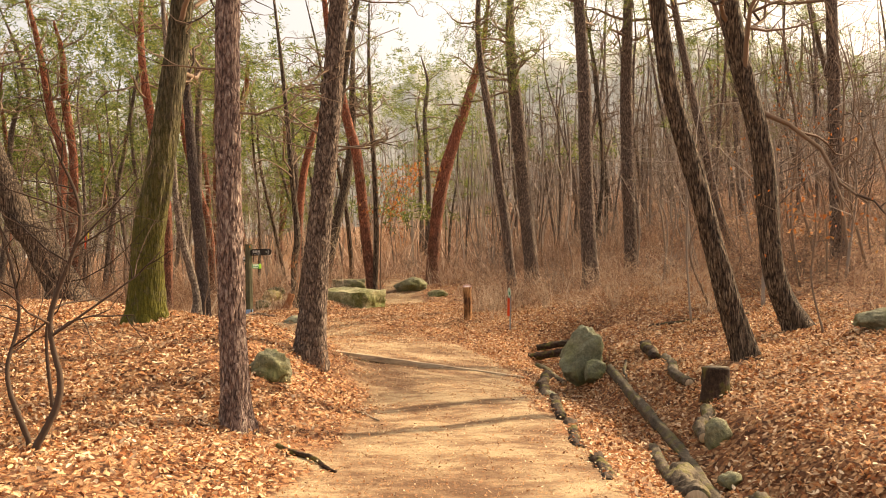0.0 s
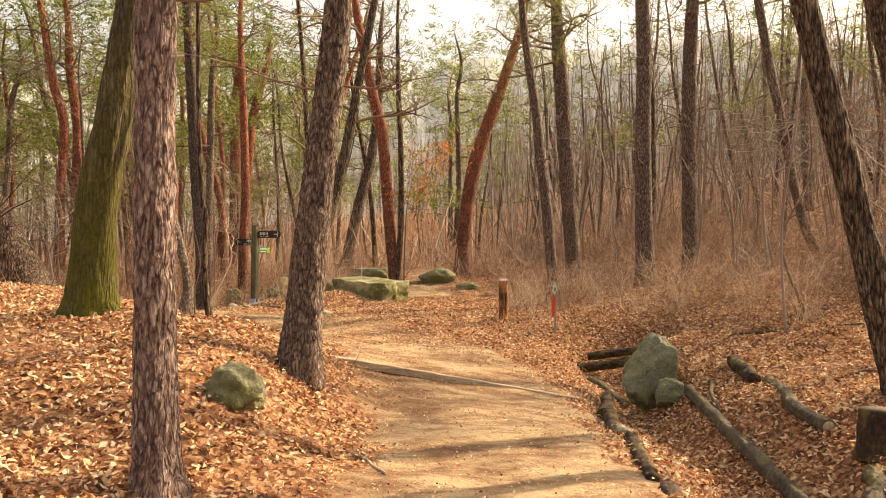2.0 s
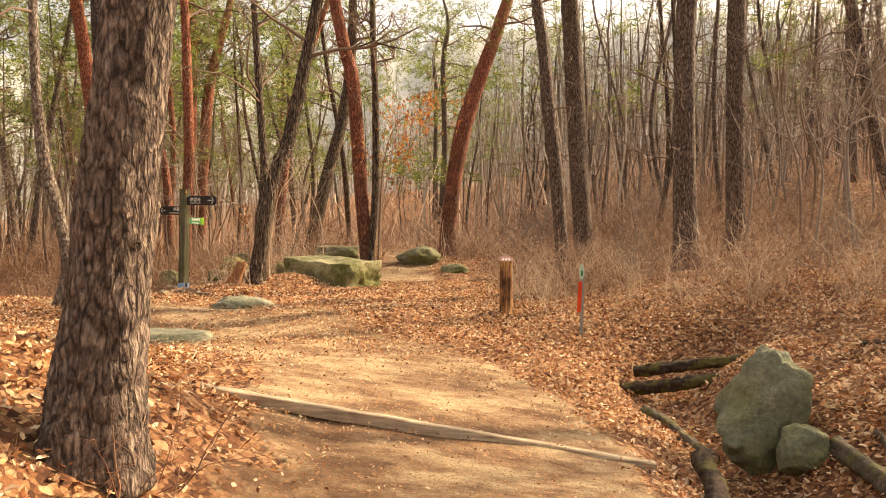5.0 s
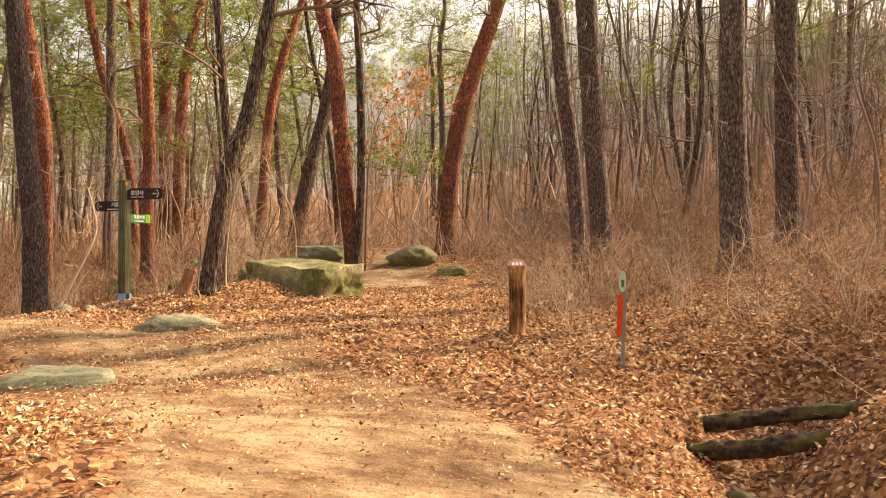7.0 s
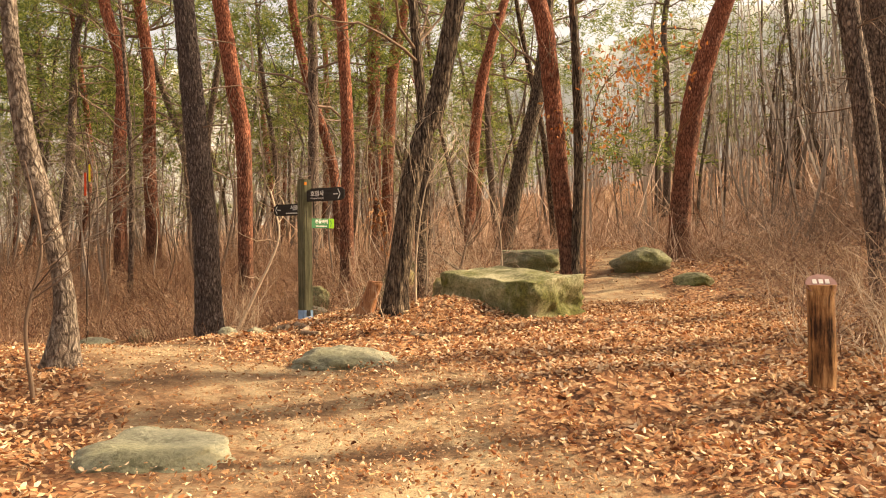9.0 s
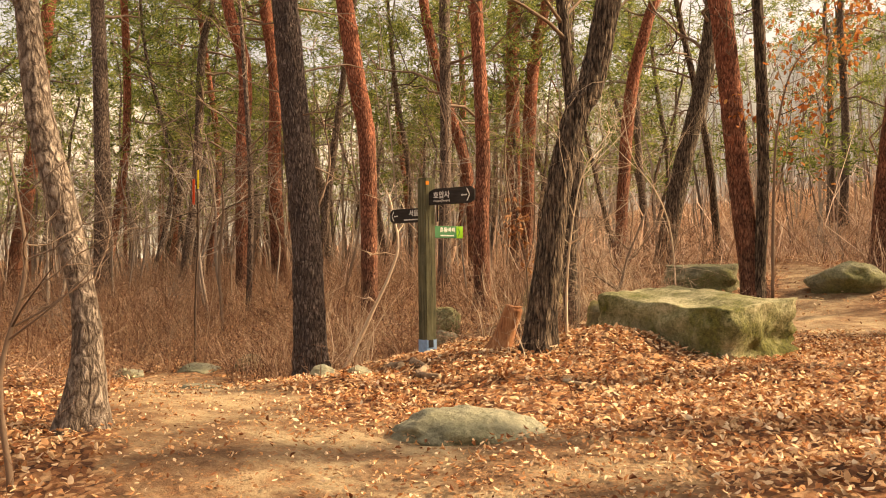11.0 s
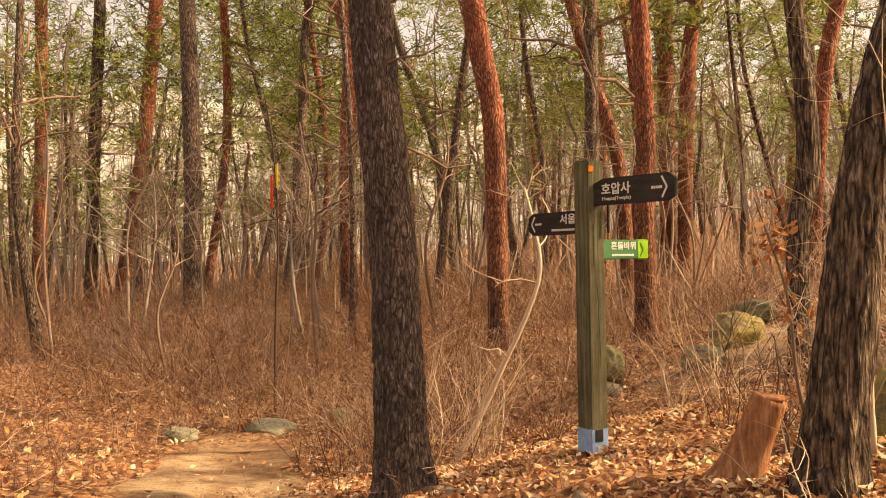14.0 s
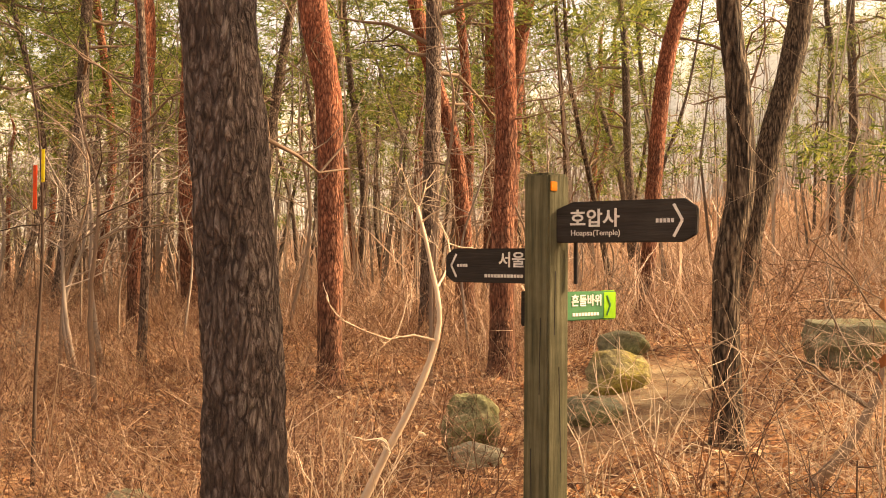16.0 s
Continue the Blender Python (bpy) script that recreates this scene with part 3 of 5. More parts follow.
TREE_LABEL = {
    "dark_oak": ("bare oak with dark deeply furrowed bark in the leaf litter", "oak_tree"),
    "scaly": ("straight pine with scaly grey-purple bark beside the path", "pine_tree"),
    "grey_bark": ("tall pine with rough grey-brown bark", "pine_tree"),
    "dark_pine": ("straight pine with dark grey flaky plated bark", "pine_tree"),
    "red_pine": ("red pine with orange-red flaky upper bark and green crown", "red_pine"),
    "mossy": ("leaning oak with green moss on its lower trunk", "oak_tree"),
    "pale": ("crooked pale grey tree at the edge of the side path", "tree"),
}


def tree(kind, *pts, height=None, near=True, fine=False, crown=True, label=""):
    """A tree from rows (x, y, z, radius) up its stem, in metres; the first is at the ground."""
    words, name = TREE_LABEL[kind]
    p = [list(q) for q in pts]
    base = np.array([p[0][0], p[0][1], gz(p[0][0], p[0][1])])
    d = np.array(p[-1][:3]) - np.array(p[-2][:3])
    d /= np.linalg.norm(d)
    total = height or rng.uniform(10.5, 13.5)
    r0, rise = p[-1][3], total - (p[-1][2] - base[2])
    dd = d * 0.75 + np.array([0, 0, 0.25])
    dd /= np.linalg.norm(dd)
    if rise > 0.6:
        a = np.array(p[-1][:3]) + dd * rise * 0.5 + rng.normal(0, 0.12, 3)
        b = np.array(p[-1][:3]) + dd * rise + rng.normal(0, 0.2, 3)
        p += [[*a, r0 * 0.72], [*b, r0 * 0.25]]
    # carry the stem down to a little under the floor
    low = np.array(p[0][:3]) + (np.array(p[0][:3]) - np.array(p[1][:3])) / max(p[1][2] - p[0][2], 0.2) * (p[0][2] - base[2] + 0.12)
    if p[0][2] > base[2] + 0.3:
        p.insert(0, [*low, p[0][3] * 1.05])
    else:
        p[0] = [low[0], low[1], base[2] - 0.12, p[0][3]]
    rings, sides = (110, 30) if near else (24, 9)
    if fine:
        rings, sides = 240, 60
    c = curve_points(p, 400)
    c = c[np.round(399 * np.linspace(0, 1, rings) ** 1.5).astype(int)] if fine else curve_points(p, rings)
    if fine:
        c = c[np.concatenate([[True], np.diff(c[:, 2]) > 1e-6])]
        rings = len(c)
    c[:, 3] = np.maximum(c[:, 3], 0.012)
    local = c[:, :3] - base
    h = local[:, 2]
    th = np.arange(sides) * 2 * np.pi / sides
    lobes = np.cos(th * 5 + rng.uniform(0, 6)) * 0.5 + np.cos(th * 3 + rng.uniform(0, 6)) * 0.5
    flare = 1 + (0.30 + 0.20 * lobes[None]) * np.exp(-np.clip(h, 0, 9) / 0.22)[:, None]
    seed, rip = rng.uniform(0, 50), np.ones((rings, sides))
    k = 7.0 if kind != "scaly" else 9.0
    for i in range(rings):
        r = c[i, 3]
        for j in range(sides):
            q = Vector((math.cos(th[j]) * r * k * 1.6 + seed, math.sin(th[j]) * r * k * 1.6, h[i] * (1.6 if kind in ("dark_oak", "mossy") else 4.0)))
            rip[i, j] = 1 + 0.075 * noise.noise(q) + 0.05 * noise.noise(q * 2.7)
            if fine:
                q = Vector((math.cos(th[j]) * r * 30 + seed, math.sin(th[j]) * r * 30, h[i] * (3.0 if kind in ("dark_oak", "mossy") else 8.0)))
                q = q + noise.noise_vector(q * 0.6) * 0.9
                rip[i, j] += (0.010 if kind == "dark_pine" else 0.014) / r * (min(1.0, abs(noise.noise(q)) * 3.2) - 0.6) * min(1.0, r / 0.1) + 0.006 / r * noise.noise(q * 2.3)
    root = thing(name, base, label or words, name.replace("_", " "), "trees of the wood")
    g = Geo()
    tube(g, local, c[:, 3], sides, flare * rip)
    part("trunk", g, BARK[kind], root)
    tips = []
    span = lambda u: np.array([np.interp(u * h[-1], h, local[:, a]) for a in range(3)] + [np.interp(u * h[-1], h, c[:, 3])])
    pine = kind in ("red_pine", "grey_bark", "dark_pine", "scaly")
    for _ in range((16 if near else 13) if pine else (13 if near else 14)):
        u = rng.uniform(0.58 if near else 0.38, 0.99) if pine else rng.uniform(0.30 if near else 0.20, 0.99)
        s, a = span(u), rng.uniform(0, 2 * np.pi)
        e = np.array([math.cos(a), math.sin(a), rng.uniform(-0.05, 0.45) if pine else rng.uniform(0.3, 1.1)])
        g = Geo()
        limb(g, s[:3], e / np.linalg.norm(e), rng.uniform(1.2, 2.6) * (1.25 - 0.6 * u), max(0.010, min(s[3] * 0.38, 0.05)), 2 if not pine else 1, tips, 4 if near else 3, crook=0.24 if pine else 0.38)
        part("branch", g, M_TWIG, root)
    if pine:
        for _ in range(14 if near else 6):
            s, a = span(rng.uniform(0.18, 0.6)), rng.uniform(0, 2 * np.pi)
            g = Geo()
            limb(g, s[:3], (math.cos(a), math.sin(a), rng.uniform(-0.25, 0.2)), rng.uniform(0.3, 1.5), 0.014, 1, [], 3)
            part("branch", g, M_TWIG, root)
    if pine and crown:
        g = Geo()
        t = np.array(tips)
        t = np.vstack([t, t + rng.normal(0, 0.25, t.shape), t + rng.normal(0, 0.35, t.shape)])
        needles(g, t, 15 if near else 20, 0.20 if near else 0.30, 0.008 if near else 0.014)
        part("crown", g, M_NEEDLE, root, "dark green needle tufts", False)
    return root


tree("scaly", (-2.06, 8.73, -0.24, 0.138), (-2.10, 8.73, 1.59, 0.121), (-2.10, 8.73, 3.62, 0.116), fine=True)
tree("mossy", (-4.33, 13.00, 0.28, 0.261), (-4.27, 13.00, 1.86, 0.229), (-4.07, 13.00, 3.05, 0.198), (-3.78, 12.99, 5.05, 0.166), fine=True)
tree("grey_bark", (-1.79, 12.13, 0.22, 0.213), (-1.65, 12.13, 1.78, 0.165), (-1.48, 12.12, 3.26, 0.147), (-1.34, 12.12, 4.75, 0.132), fine=True)
tree("dark_oak", (-6.93, 16.80, 0.50, 0.392), (-7.19, 16.80, 1.28, 0.324), (-7.66, 16.81, 2.13, 0.288), (-8.13, 16.82, 2.87, 0.261))
tree("dark_oak", (4.10, 11.41, -0.24, 0.156), (3.78, 11.42, 0.97, 0.146), (3.50, 11.43, 2.16, 0.125), (3.18, 11.43, 3.43, 0.118), (3.03, 11.44, 4.49, 0.111), fine=True)
tree("dark_oak", (5.72, 13.66, 0.41, 0.212), (5.41, 13.66, 1.18, 0.170), (5.29, 13.66, 3.06, 0.170), (5.02, 13.67, 4.35, 0.161), (4.87, 13.67, 5.22, 0.161))
tree("grey_bark", (4.59, 23.88, 0.89, 0.244), (4.53, 23.88, 2.78, 0.208), (4.52, 23.88, 5.22, 0.183), (4.54, 23.88, 6.45, 0.183))
tree("grey_bark", (6.30, 26.00, 1.34, 0.205), (6.26, 26.00, 4.35, 0.191), (6.29, 26.00, 7.08, 0.185))
tree("grey_bark", (2.54, 26.10, 1.57, 0.144), (2.41, 26.10, 3.02, 0.144), (2.22, 26.09, 4.46, 0.135), (2.13, 26.09, 5.42, 0.125))
tree("grey_bark", (3.66, 29.57, 1.68, 0.239), (3.47, 29.57, 4.07, 0.227), (3.33, 29.56, 6.46, 0.239))
tree("red_pine", (0.27, 36.06, 1.10, 0.288), (0.42, 36.06, 3.02, 0.255), (0.75, 36.07, 5.16, 0.279), (1.24, 36.09, 6.80, 0.247), (1.82, 36.10, 8.45, 0.214))
tree("red_pine", (-2.03, 31.60, 0.76, 0.188), (-2.23, 31.59, 2.68, 0.188), (-2.50, 31.59, 5.77, 0.188), (-2.83, 31.58, 7.12, 0.175))
tree("dark_oak", (-1.96, 31.50, 0.76, 0.107), (-1.84, 31.50, 2.67, 0.100), (-1.86, 31.50, 5.08, 0.094), (-1.95, 31.50, 7.09, 0.087))
tree("dark_oak", (-3.63, 24.29, 0.36, 0.151), (-3.44, 24.39, 1.90, 0.126), (-3.25, 24.48, 2.78, 0.122), (-3.00, 24.61, 3.62, 0.122), fine=True)
tree("dark_pine", (-6.44, 24.56, 0.02, 0.195), (-6.47, 24.54, 1.47, 0.168), (-6.58, 24.49, 2.95, 0.162), (-6.67, 24.45, 4.15, 0.147), fine=True)
tree("red_pine", (-9.62, 31.74, 0.82, 0.169), (-9.65, 31.73, 3.86, 0.180), (-9.84, 31.63, 5.22, 0.191), (-10.03, 31.54, 6.70, 0.180))
tree("red_pine", (-7.39, 32.56, 0.52, 0.177), (-7.40, 32.55, 2.13, 0.160), (-7.36, 32.58, 3.79, 0.149), (-7.45, 32.53, 6.58, 0.133))
tree("red_pine", (-9.10, 36.45, 1.23, 0.153), (-9.26, 36.37, 3.74, 0.139), (-9.80, 36.10, 5.85, 0.139), (-10.21, 35.89, 7.98, 0.125))
tree("red_pine", (-10.89, 44.85, 1.37, 0.255), (-10.89, 44.85, 8.66, 0.245), (-10.81, 44.89, 10.64, 0.235))
tree("red_pine", (-10.33, 44.53, 1.37, 0.211), (-10.12, 44.63, 7.54, 0.231), (-9.65, 44.87, 10.46, 0.192))
tree("red_pine", (-14.37, 33.71, 0.39, 0.181), (-14.39, 33.70, 3.79, 0.167), (-14.31, 33.73, 6.31, 0.167), (-14.68, 33.55, 8.01, 0.153))
tree("grey_bark", (-17.80, 32.40, 0.76, 0.227), (-17.80, 32.40, 3.88, 0.198), (-17.92, 32.34, 8.17, 0.170))
tree("red_pine", (-28.72, 38.63, 1.47, 0.277), (-28.05, 38.97, 6.27, 0.256), (-27.57, 39.21, 11.65, 0.234))
tree("dark_oak", (-29.79, 38.00, 1.48, 0.213), (-29.61, 38.10, 7.35, 0.213), (-29.43, 38.19, 11.65, 0.191))
tree("red_pine", (-33.81, 38.47, 0.53, 0.293), (-33.73, 38.53, 5.73, 0.248), (-33.70, 38.54, 12.58, 0.226))
tree("pale", (-5.59, 20.50, 0.26, 0.160), (-5.58, 20.51, 0.92, 0.088), (-5.73, 20.46, 1.65, 0.093), (-5.89, 20.40, 2.34, 0.088), (-5.98, 20.37, 3.08, 0.078), (-6.02, 20.36, 3.57, 0.069))
tree("dark_oak", (-4.29, 36.37, 1.36, 0.223), (-3.84, 36.52, 3.58, 0.208), (-3.32, 36.70, 5.81, 0.193), (-3.08, 36.78, 8.05, 0.163))
tree("red_pine", (-6.07, 39.98, 1.74, 0.158), (-5.76, 40.08, 5.78, 0.176), (-5.32, 40.23, 7.89, 0.158), (-4.88, 40.38, 9.30, 0.123))
tree("red_pine", (-14.50, 35.49, 0.83, 0.198), (-14.63, 35.45, 3.97, 0.182), (-14.61, 35.46, 6.46, 0.165), (-14.90, 35.36, 8.95, 0.165))
tree("grey_bark", (9.39, 19.36, 1.19, 0.174), (9.39, 19.36, 3.31, 0.149), (9.43, 19.36, 5.82, 0.137), (9.44, 19.36, 7.08, 0.124))
tree("grey_bark", (9.01, 24.00, 1.08, 0.111), (8.38, 24.01, 2.80, 0.105), (7.89, 24.01, 5.26, 0.111), (7.64, 24.01, 6.49, 0.111))
tree("dark_oak", (-4.47, 28.75, 0.58, 0.122), (-4.49, 28.74, 1.75, 0.108), (-4.38, 28.78, 2.55, 0.113), (-4.40, 28.77, 3.41, 0.099), (-4.47, 28.75, 4.12, 0.094))
tree("dark_oak", (-3.02, 13.30, 0.40, 0.037), (-3.11, 13.30, 1.02, 0.035), (-3.12, 13.30, 1.77, 0.032), (-3.20, 13.30, 2.62, 0.027))


# ---- boulders, stones ----
def stone(at, size, label, mat, name="rock", category="rock", rz=0.0, tilt=(0, 0), facet=0.16, seed=0, sink=0.25, boxy=0.0, group="", flat=0.0):
    """A rounded stone: size is its full length, width and height in metres; sink: the buried share of the height."""
    bm = bmesh.new()
    bmesh.ops.create_icosphere(bm, subdivisions=5 if max(size) > 0.45 else 4, radius=1.0)
    turn = Euler((radians(tilt[0]), radians(tilt[1]), radians(rz))).to_matrix()
    off = Vector((seed * 7.3, seed * 3.1, seed * 5.7))
    cuts = [(Vector((0, 0, 1)), flat)] if flat else []
    r = random.Random(seed + 11)
    for _ in range(4 if flat else 7):
        d = Vector((r.gauss(0, 1), r.gauss(0, 1), r.gauss(0, 0.8))).normalized()
        cuts.append((d, r.uniform(0.88, 1.1) if flat else r.uniform(0.62, 0.9)))
    for v in bm.verts:
        p = v.co.normalized()
        if boxy:
            m = max(abs(p.x), abs(p.y), abs(p.z))
            p = p.lerp(p / m * 0.86, boxy)
        for d, k in cuts:
            e = p.dot(d) - k
            if e > 0:
                p = p - d * e * 0.85
        p = p * (1 + facet * noise.noise(p * 1.6 + off) + facet * 0.45 * noise.noise(p * 4.0 + off) + facet * 0.16 * noise.noise(p * 11.0 + off))
        v.co = turn @ Vector((p.x * size[0] / 2, p.y * size[1] / 2, p.z * size[2] / 2))
    for f in bm.faces:
        f.smooth = True
    lo = min(v.co.z for v in bm.verts)
    hi = max(v.co.z for v in bm.verts)
    for v in bm.verts:
        v.co.z -= lo + (hi - lo) * sink
    me = bpy.data.meshes.new(name)
    bm.to_mesh(me)
    bm.free()
    me.materials.append(mat)
    ob = new(name, me)
    ob.matrix_basis = pose(at[0], at[1], gz(at[0], at[1]) + (at[2] if len(at) > 2 else 0))
    return tagged(ob, label, category, group)


stone((-2.28, 25.66, -0.12), (2.0, 1.4, 1.2), "large long flat-topped mossy green boulder beside the path", M_BOULDER, "boulder", "boulder", rz=-30, tilt=(4, 3), facet=0.16, seed=2, sink=0.36, boxy=0.9, flat=0.70)
stone((-3.30, 26.16, -0.06), (0.8, 0.7, 0.82), "yellow-lichened boulder end against the long boulder", M_LICHEN, "boulder", "boulder", rz=-25, seed=5, boxy=0.7)
stone((-2.08, 10.6, -0.05), (0.58, 0.48, 0.56), "angular grey-green rock in fallen leaves", M_STONE, "rock", rz=25, seed=31, facet=0.26, sink=0.33, boxy=0.35)
stone((2.62, 15.25, 0.0), (0.76, 0.56, 1.08), "leaning grey-green standing stone in the ditch", M_STANDING, "standing_stone", "rock", rz=-8, tilt=(-6, 33), seed=4, facet=0.24, sink=0.12, boxy=0.6)
stone((2.74, 14.82, 0.0), (0.42, 0.36, 0.46), "small mossy rock at the standing stone's foot", M_STANDING, "rock", seed=6, sink=0.2, boxy=0.3)
stone((-3.52, 18.75, 0.0), (1.08, 1.0, 0.36), "broad flat grey stone sunk in the path", M_PATHSTONE, "flat_stone", "stone", rz=-20, tilt=(7, 0), seed=7, facet=0.24, sink=0.70)
stone((-3.15, 21.42), (1.1, 0.8, 0.44), "low humped grey stone at the path's edge", M_PATHSTONE, "flat_stone", "stone", rz=15, seed=8, facet=0.22, sink=0.58)
stone((-2.95, 32.1), (1.4, 0.8, 0.78), "squared weathered boulder behind the forked pine", M_STONE, "boulder", "boulder", seed=9, boxy=0.8, flat=0.7)
stone((-0.62, 31.75), (1.2, 0.8, 0.70), "grey-green boulder on the climbing path", M_STONE, "boulder", "boulder", seed=10, sink=0.35)
stone((0.38, 29.8), (0.8, 0.55, 0.36), "low dark mossy rock among the leaves", M_BOULDER, "rock", seed=12, sink=0.4)
stone((-6.95, 29.6), (0.68, 0.55, 0.74), "rounded mossy rock behind the signpost", M_BOULDER, "rock", seed=33, boxy=0.15)
stone((-6.72, 28.95), (0.54, 0.34, 0.30), "small pale stone behind the signpost", M_PATHSTONE, "stone", "stone", seed=14)
stone((-5.72, 29.75), (0.58, 0.42, 0.40), "dark squared rock in leaf litter", M_STONE, "rock", seed=15, boxy=0.4)
stone((-5.64, 31.0), (0.72, 0.6, 0.60), "yellow-lichened round rock on the slope", M_LICHEN, "rock", seed=16, boxy=0.3)
stone((-5.75, 32.6), (0.72, 0.6, 0.5), "flat-topped grey rock on the slope", M_STONE, "rock", seed=17, boxy=0.5)

stone((-5.28, 22.95), (0.30, 0.24, 0.24), "small grey stone at the path's edge", M_PATHSTONE, "stone", "stone", seed=18, sink=0.5, group="stones by the roots")
stone((-5.02, 23.15), (0.30, 0.22, 0.22), "small tan stone at the path's edge", M_PATHSTONE, "stone", "stone", seed=19, sink=0.5, group="stones by the roots")
stone((-10.9, 26.3), (0.55, 0.4, 0.28), "worn stone set in the side path", M_PATHSTONE, "stone", "stone", seed=20, sink=0.5)
stone((-10.3, 27.2), (0.85, 0.45, 0.26), "flat worn stone crossing the side path", M_PATHSTONE, "stone", "stone", seed=21, sink=0.5)
stone((-6.8, 23.1), (0.55, 0.30, 0.10), "flat stone trodden into the side path", M_PATHSTONE, "stone", "stone", seed=22)
stone((-9.55, 27.55), (0.55, 0.45, 0.40), "dark hollowed rock beside the side path", M_STONE, "rock", seed=23)
stone((1.5, 12.2), (0.27, 0.2, 0.14), "pale stone wedged in the path's edge", M_PATHSTONE, "stone", "stone", seed=24)
stone((2.75, 9.0), (0.30, 0.22, 0.34), "small mossy stone in the ditch", M_STONE, "stone", "stone", seed=25)
stone((2.55, 8.1), (0.26, 0.24, 0.18), "small dark stone in the ditch", M_STONE, "stone", "stone", seed=26)
stone((6.2, 11.6), (1.2, 0.6, 0.35), "low grey rock on the leafy bank", M_STONE, "rock", seed=28)


# ---- logs, timber, roots, stumps ----
def log(a, b, r, label, mat=None, name="log", category="log", lift=0.0, bend=0.06, taper=0.85, seed=1, group="", sides=24):
    """A felled stem from a to b (x, y), lying on the floor; cut faces at both ends."""
    n, rr = 48, np.random.default_rng(seed)
    t = np.linspace(0, 1, n)
    x, y = a[0] + (b[0] - a[0]) * t, a[1] + (b[1] - a[1]) * t
    z0, z1 = gz(*a[:2]) + r * 0.55 + lift, gz(*b[:2]) + r * 0.55 * taper + lift
    if len(a) > 2:
        z0 = a[2]
    if len(b) > 2:
        z1 = b[2]
    z = z0 + (z1 - z0) * t
    px = np.array([-(b[1] - a[1]), b[0] - a[0]])
    px = px / (np.linalg.norm(px) + 1e-9)
    wob = bend * np.sin(t * 3.1 + rr.uniform(0, 3)) + bend * 0.4 * np.sin(t * 9 + rr.uniform(0, 6))
    pts = np.stack([x + px[0] * wob, y + px[1] * wob, z], 1)
    o = pts[n // 2].copy()
    th = np.arange(sides) * 2 * np.pi / sides
    rip = np.array([[1 + 0.30 * noise.noise(Vector((math.cos(q) * 1.7, math.sin(q) * 1.7, i * 0.35 + seed * 5))) + 0.20 * noise.noise(Vector((math.cos(q) * 4.5, math.sin(q) * 4.5, i * 0.9 + seed * 3))) for q in th] for i in range(n)])
    g = Geo()
    tube(g, pts - o, r * (1 + (taper - 1) * t), sides, rip)
    root = thing(name, o, label, category, group)
    part("bark", g, mat or M_LOG, root)
    for e, s in ((0, -1), (n - 1, 1)):
        d = pts[min(e + 1, n - 1)] - pts[max(e - 1, 0)]
        d /= np.linalg.norm(d)
        g = Geo()
        k = r * (1 if e == 0 else taper) * 0.86
        tube(g, [pts[e] - o - d * 0.01 * s, pts[e] - o + d * 0.006 * s], [k, k], 14)
        part("cut_end", g, mat if mat is M_DARKLOG else M_TIMBER, root, "rotten dark end" if mat is M_DARKLOG else "pale weathered cut face")
    return root


log((2.95, 14.75), (2.30, 7.6), 0.082, "long grey fallen log lying in the ditch", lift=-0.035, seed=3, bend=0.05)
log((2.36, 10.0), (1.72, 6.4), 0.068, "split grey log beside the long log", lift=-0.035, seed=4, bend=0.03)
log((3.58, 13.6), (3.15, 11.0), 0.075, "short grey log on the ditch bank", seed=5)
log((3.58, 15.0), (3.58, 13.8), 0.095, "short dark log stub on the bank", seed=6, mat=M_DARKLOG)
log((2.95, 10.0), (2.72, 9.2), 0.075, "weathered broken branch piece among leaves", seed=7)
log((2.5, 7.5), (2.15, 5.9), 0.10, "flaking log lying on leaves", seed=8)
log((2.05, 8.1), (1.95, 7.1), 0.14, "moss-topped log end in the ditch", seed=9, lift=0.02)
log((1.98, 17.85, -0.50), (3.40, 17.45, -0.23), 0.078, "black rotting log across the ditch head", seed=10, mat=M_DARKLOG, bend=0.06, group="dark logs at the ditch head")
log((2.2, 18.12, -0.32), (3.55, 17.75, -0.10), 0.072, "dark rotting log behind another log", seed=11, mat=M_DARKLOG, bend=0.06, taper=0.8, group="dark logs at the ditch head")
log((2.0, 17.0), (2.35, 15.7), 0.065, "forked grey branch end in the ditch", seed=12)
for k, (a, b) in enumerate((((1.84, 14.6), (1.58, 13.3)), ((1.60, 13.2), (1.45, 11.9)), ((1.47, 11.6), (1.36, 10.1)), ((1.37, 9.8), (1.27, 8.6)), ((1.30, 8.1), (1.22, 7.1)))):
    log((*a, gz(1.2, a[1]) - 0.03), (*b, gz(1.1, b[1]) - 0.06), 0.075, "dark edging log along the path's drop", M_DARKLOG, "edging_log", "log", bend=0.02, seed=20 + k, group="edging logs")
log((4.2, 16.8), (5.9, 15.9), 0.032, "grey crooked fallen branch on the slope", M_LOG, "fallen_branch", "branch", lift=0.02, bend=0.25, taper=0.4, seed=30)
log((3.2, 14.6), (2.9, 13.2), 0.03, "thin fallen stick in the leaves", M_LOG, "stick", "stick", bend=0.03, taper=0.5, seed=31)
log((-5.9, 23.6), (-5.0, 24.9), 0.016, "thin pale stick lying before the signpost", M_TIMBER, "stick", "stick", bend=0.05, taper=0.5, seed=32)
log((-3.1, 23.3), (-2.4, 23.0), 0.018, "short stick in the leaf litter", M_TIMBER, "stick", "stick", bend=0.04, taper=0.6, seed=33)
log((-1.1, 10.6), (-0.75, 10.0), 0.016, "short stick at the path's edge", M_TIMBER, "stick", "stick", bend=0.04, taper=0.6, seed=34)
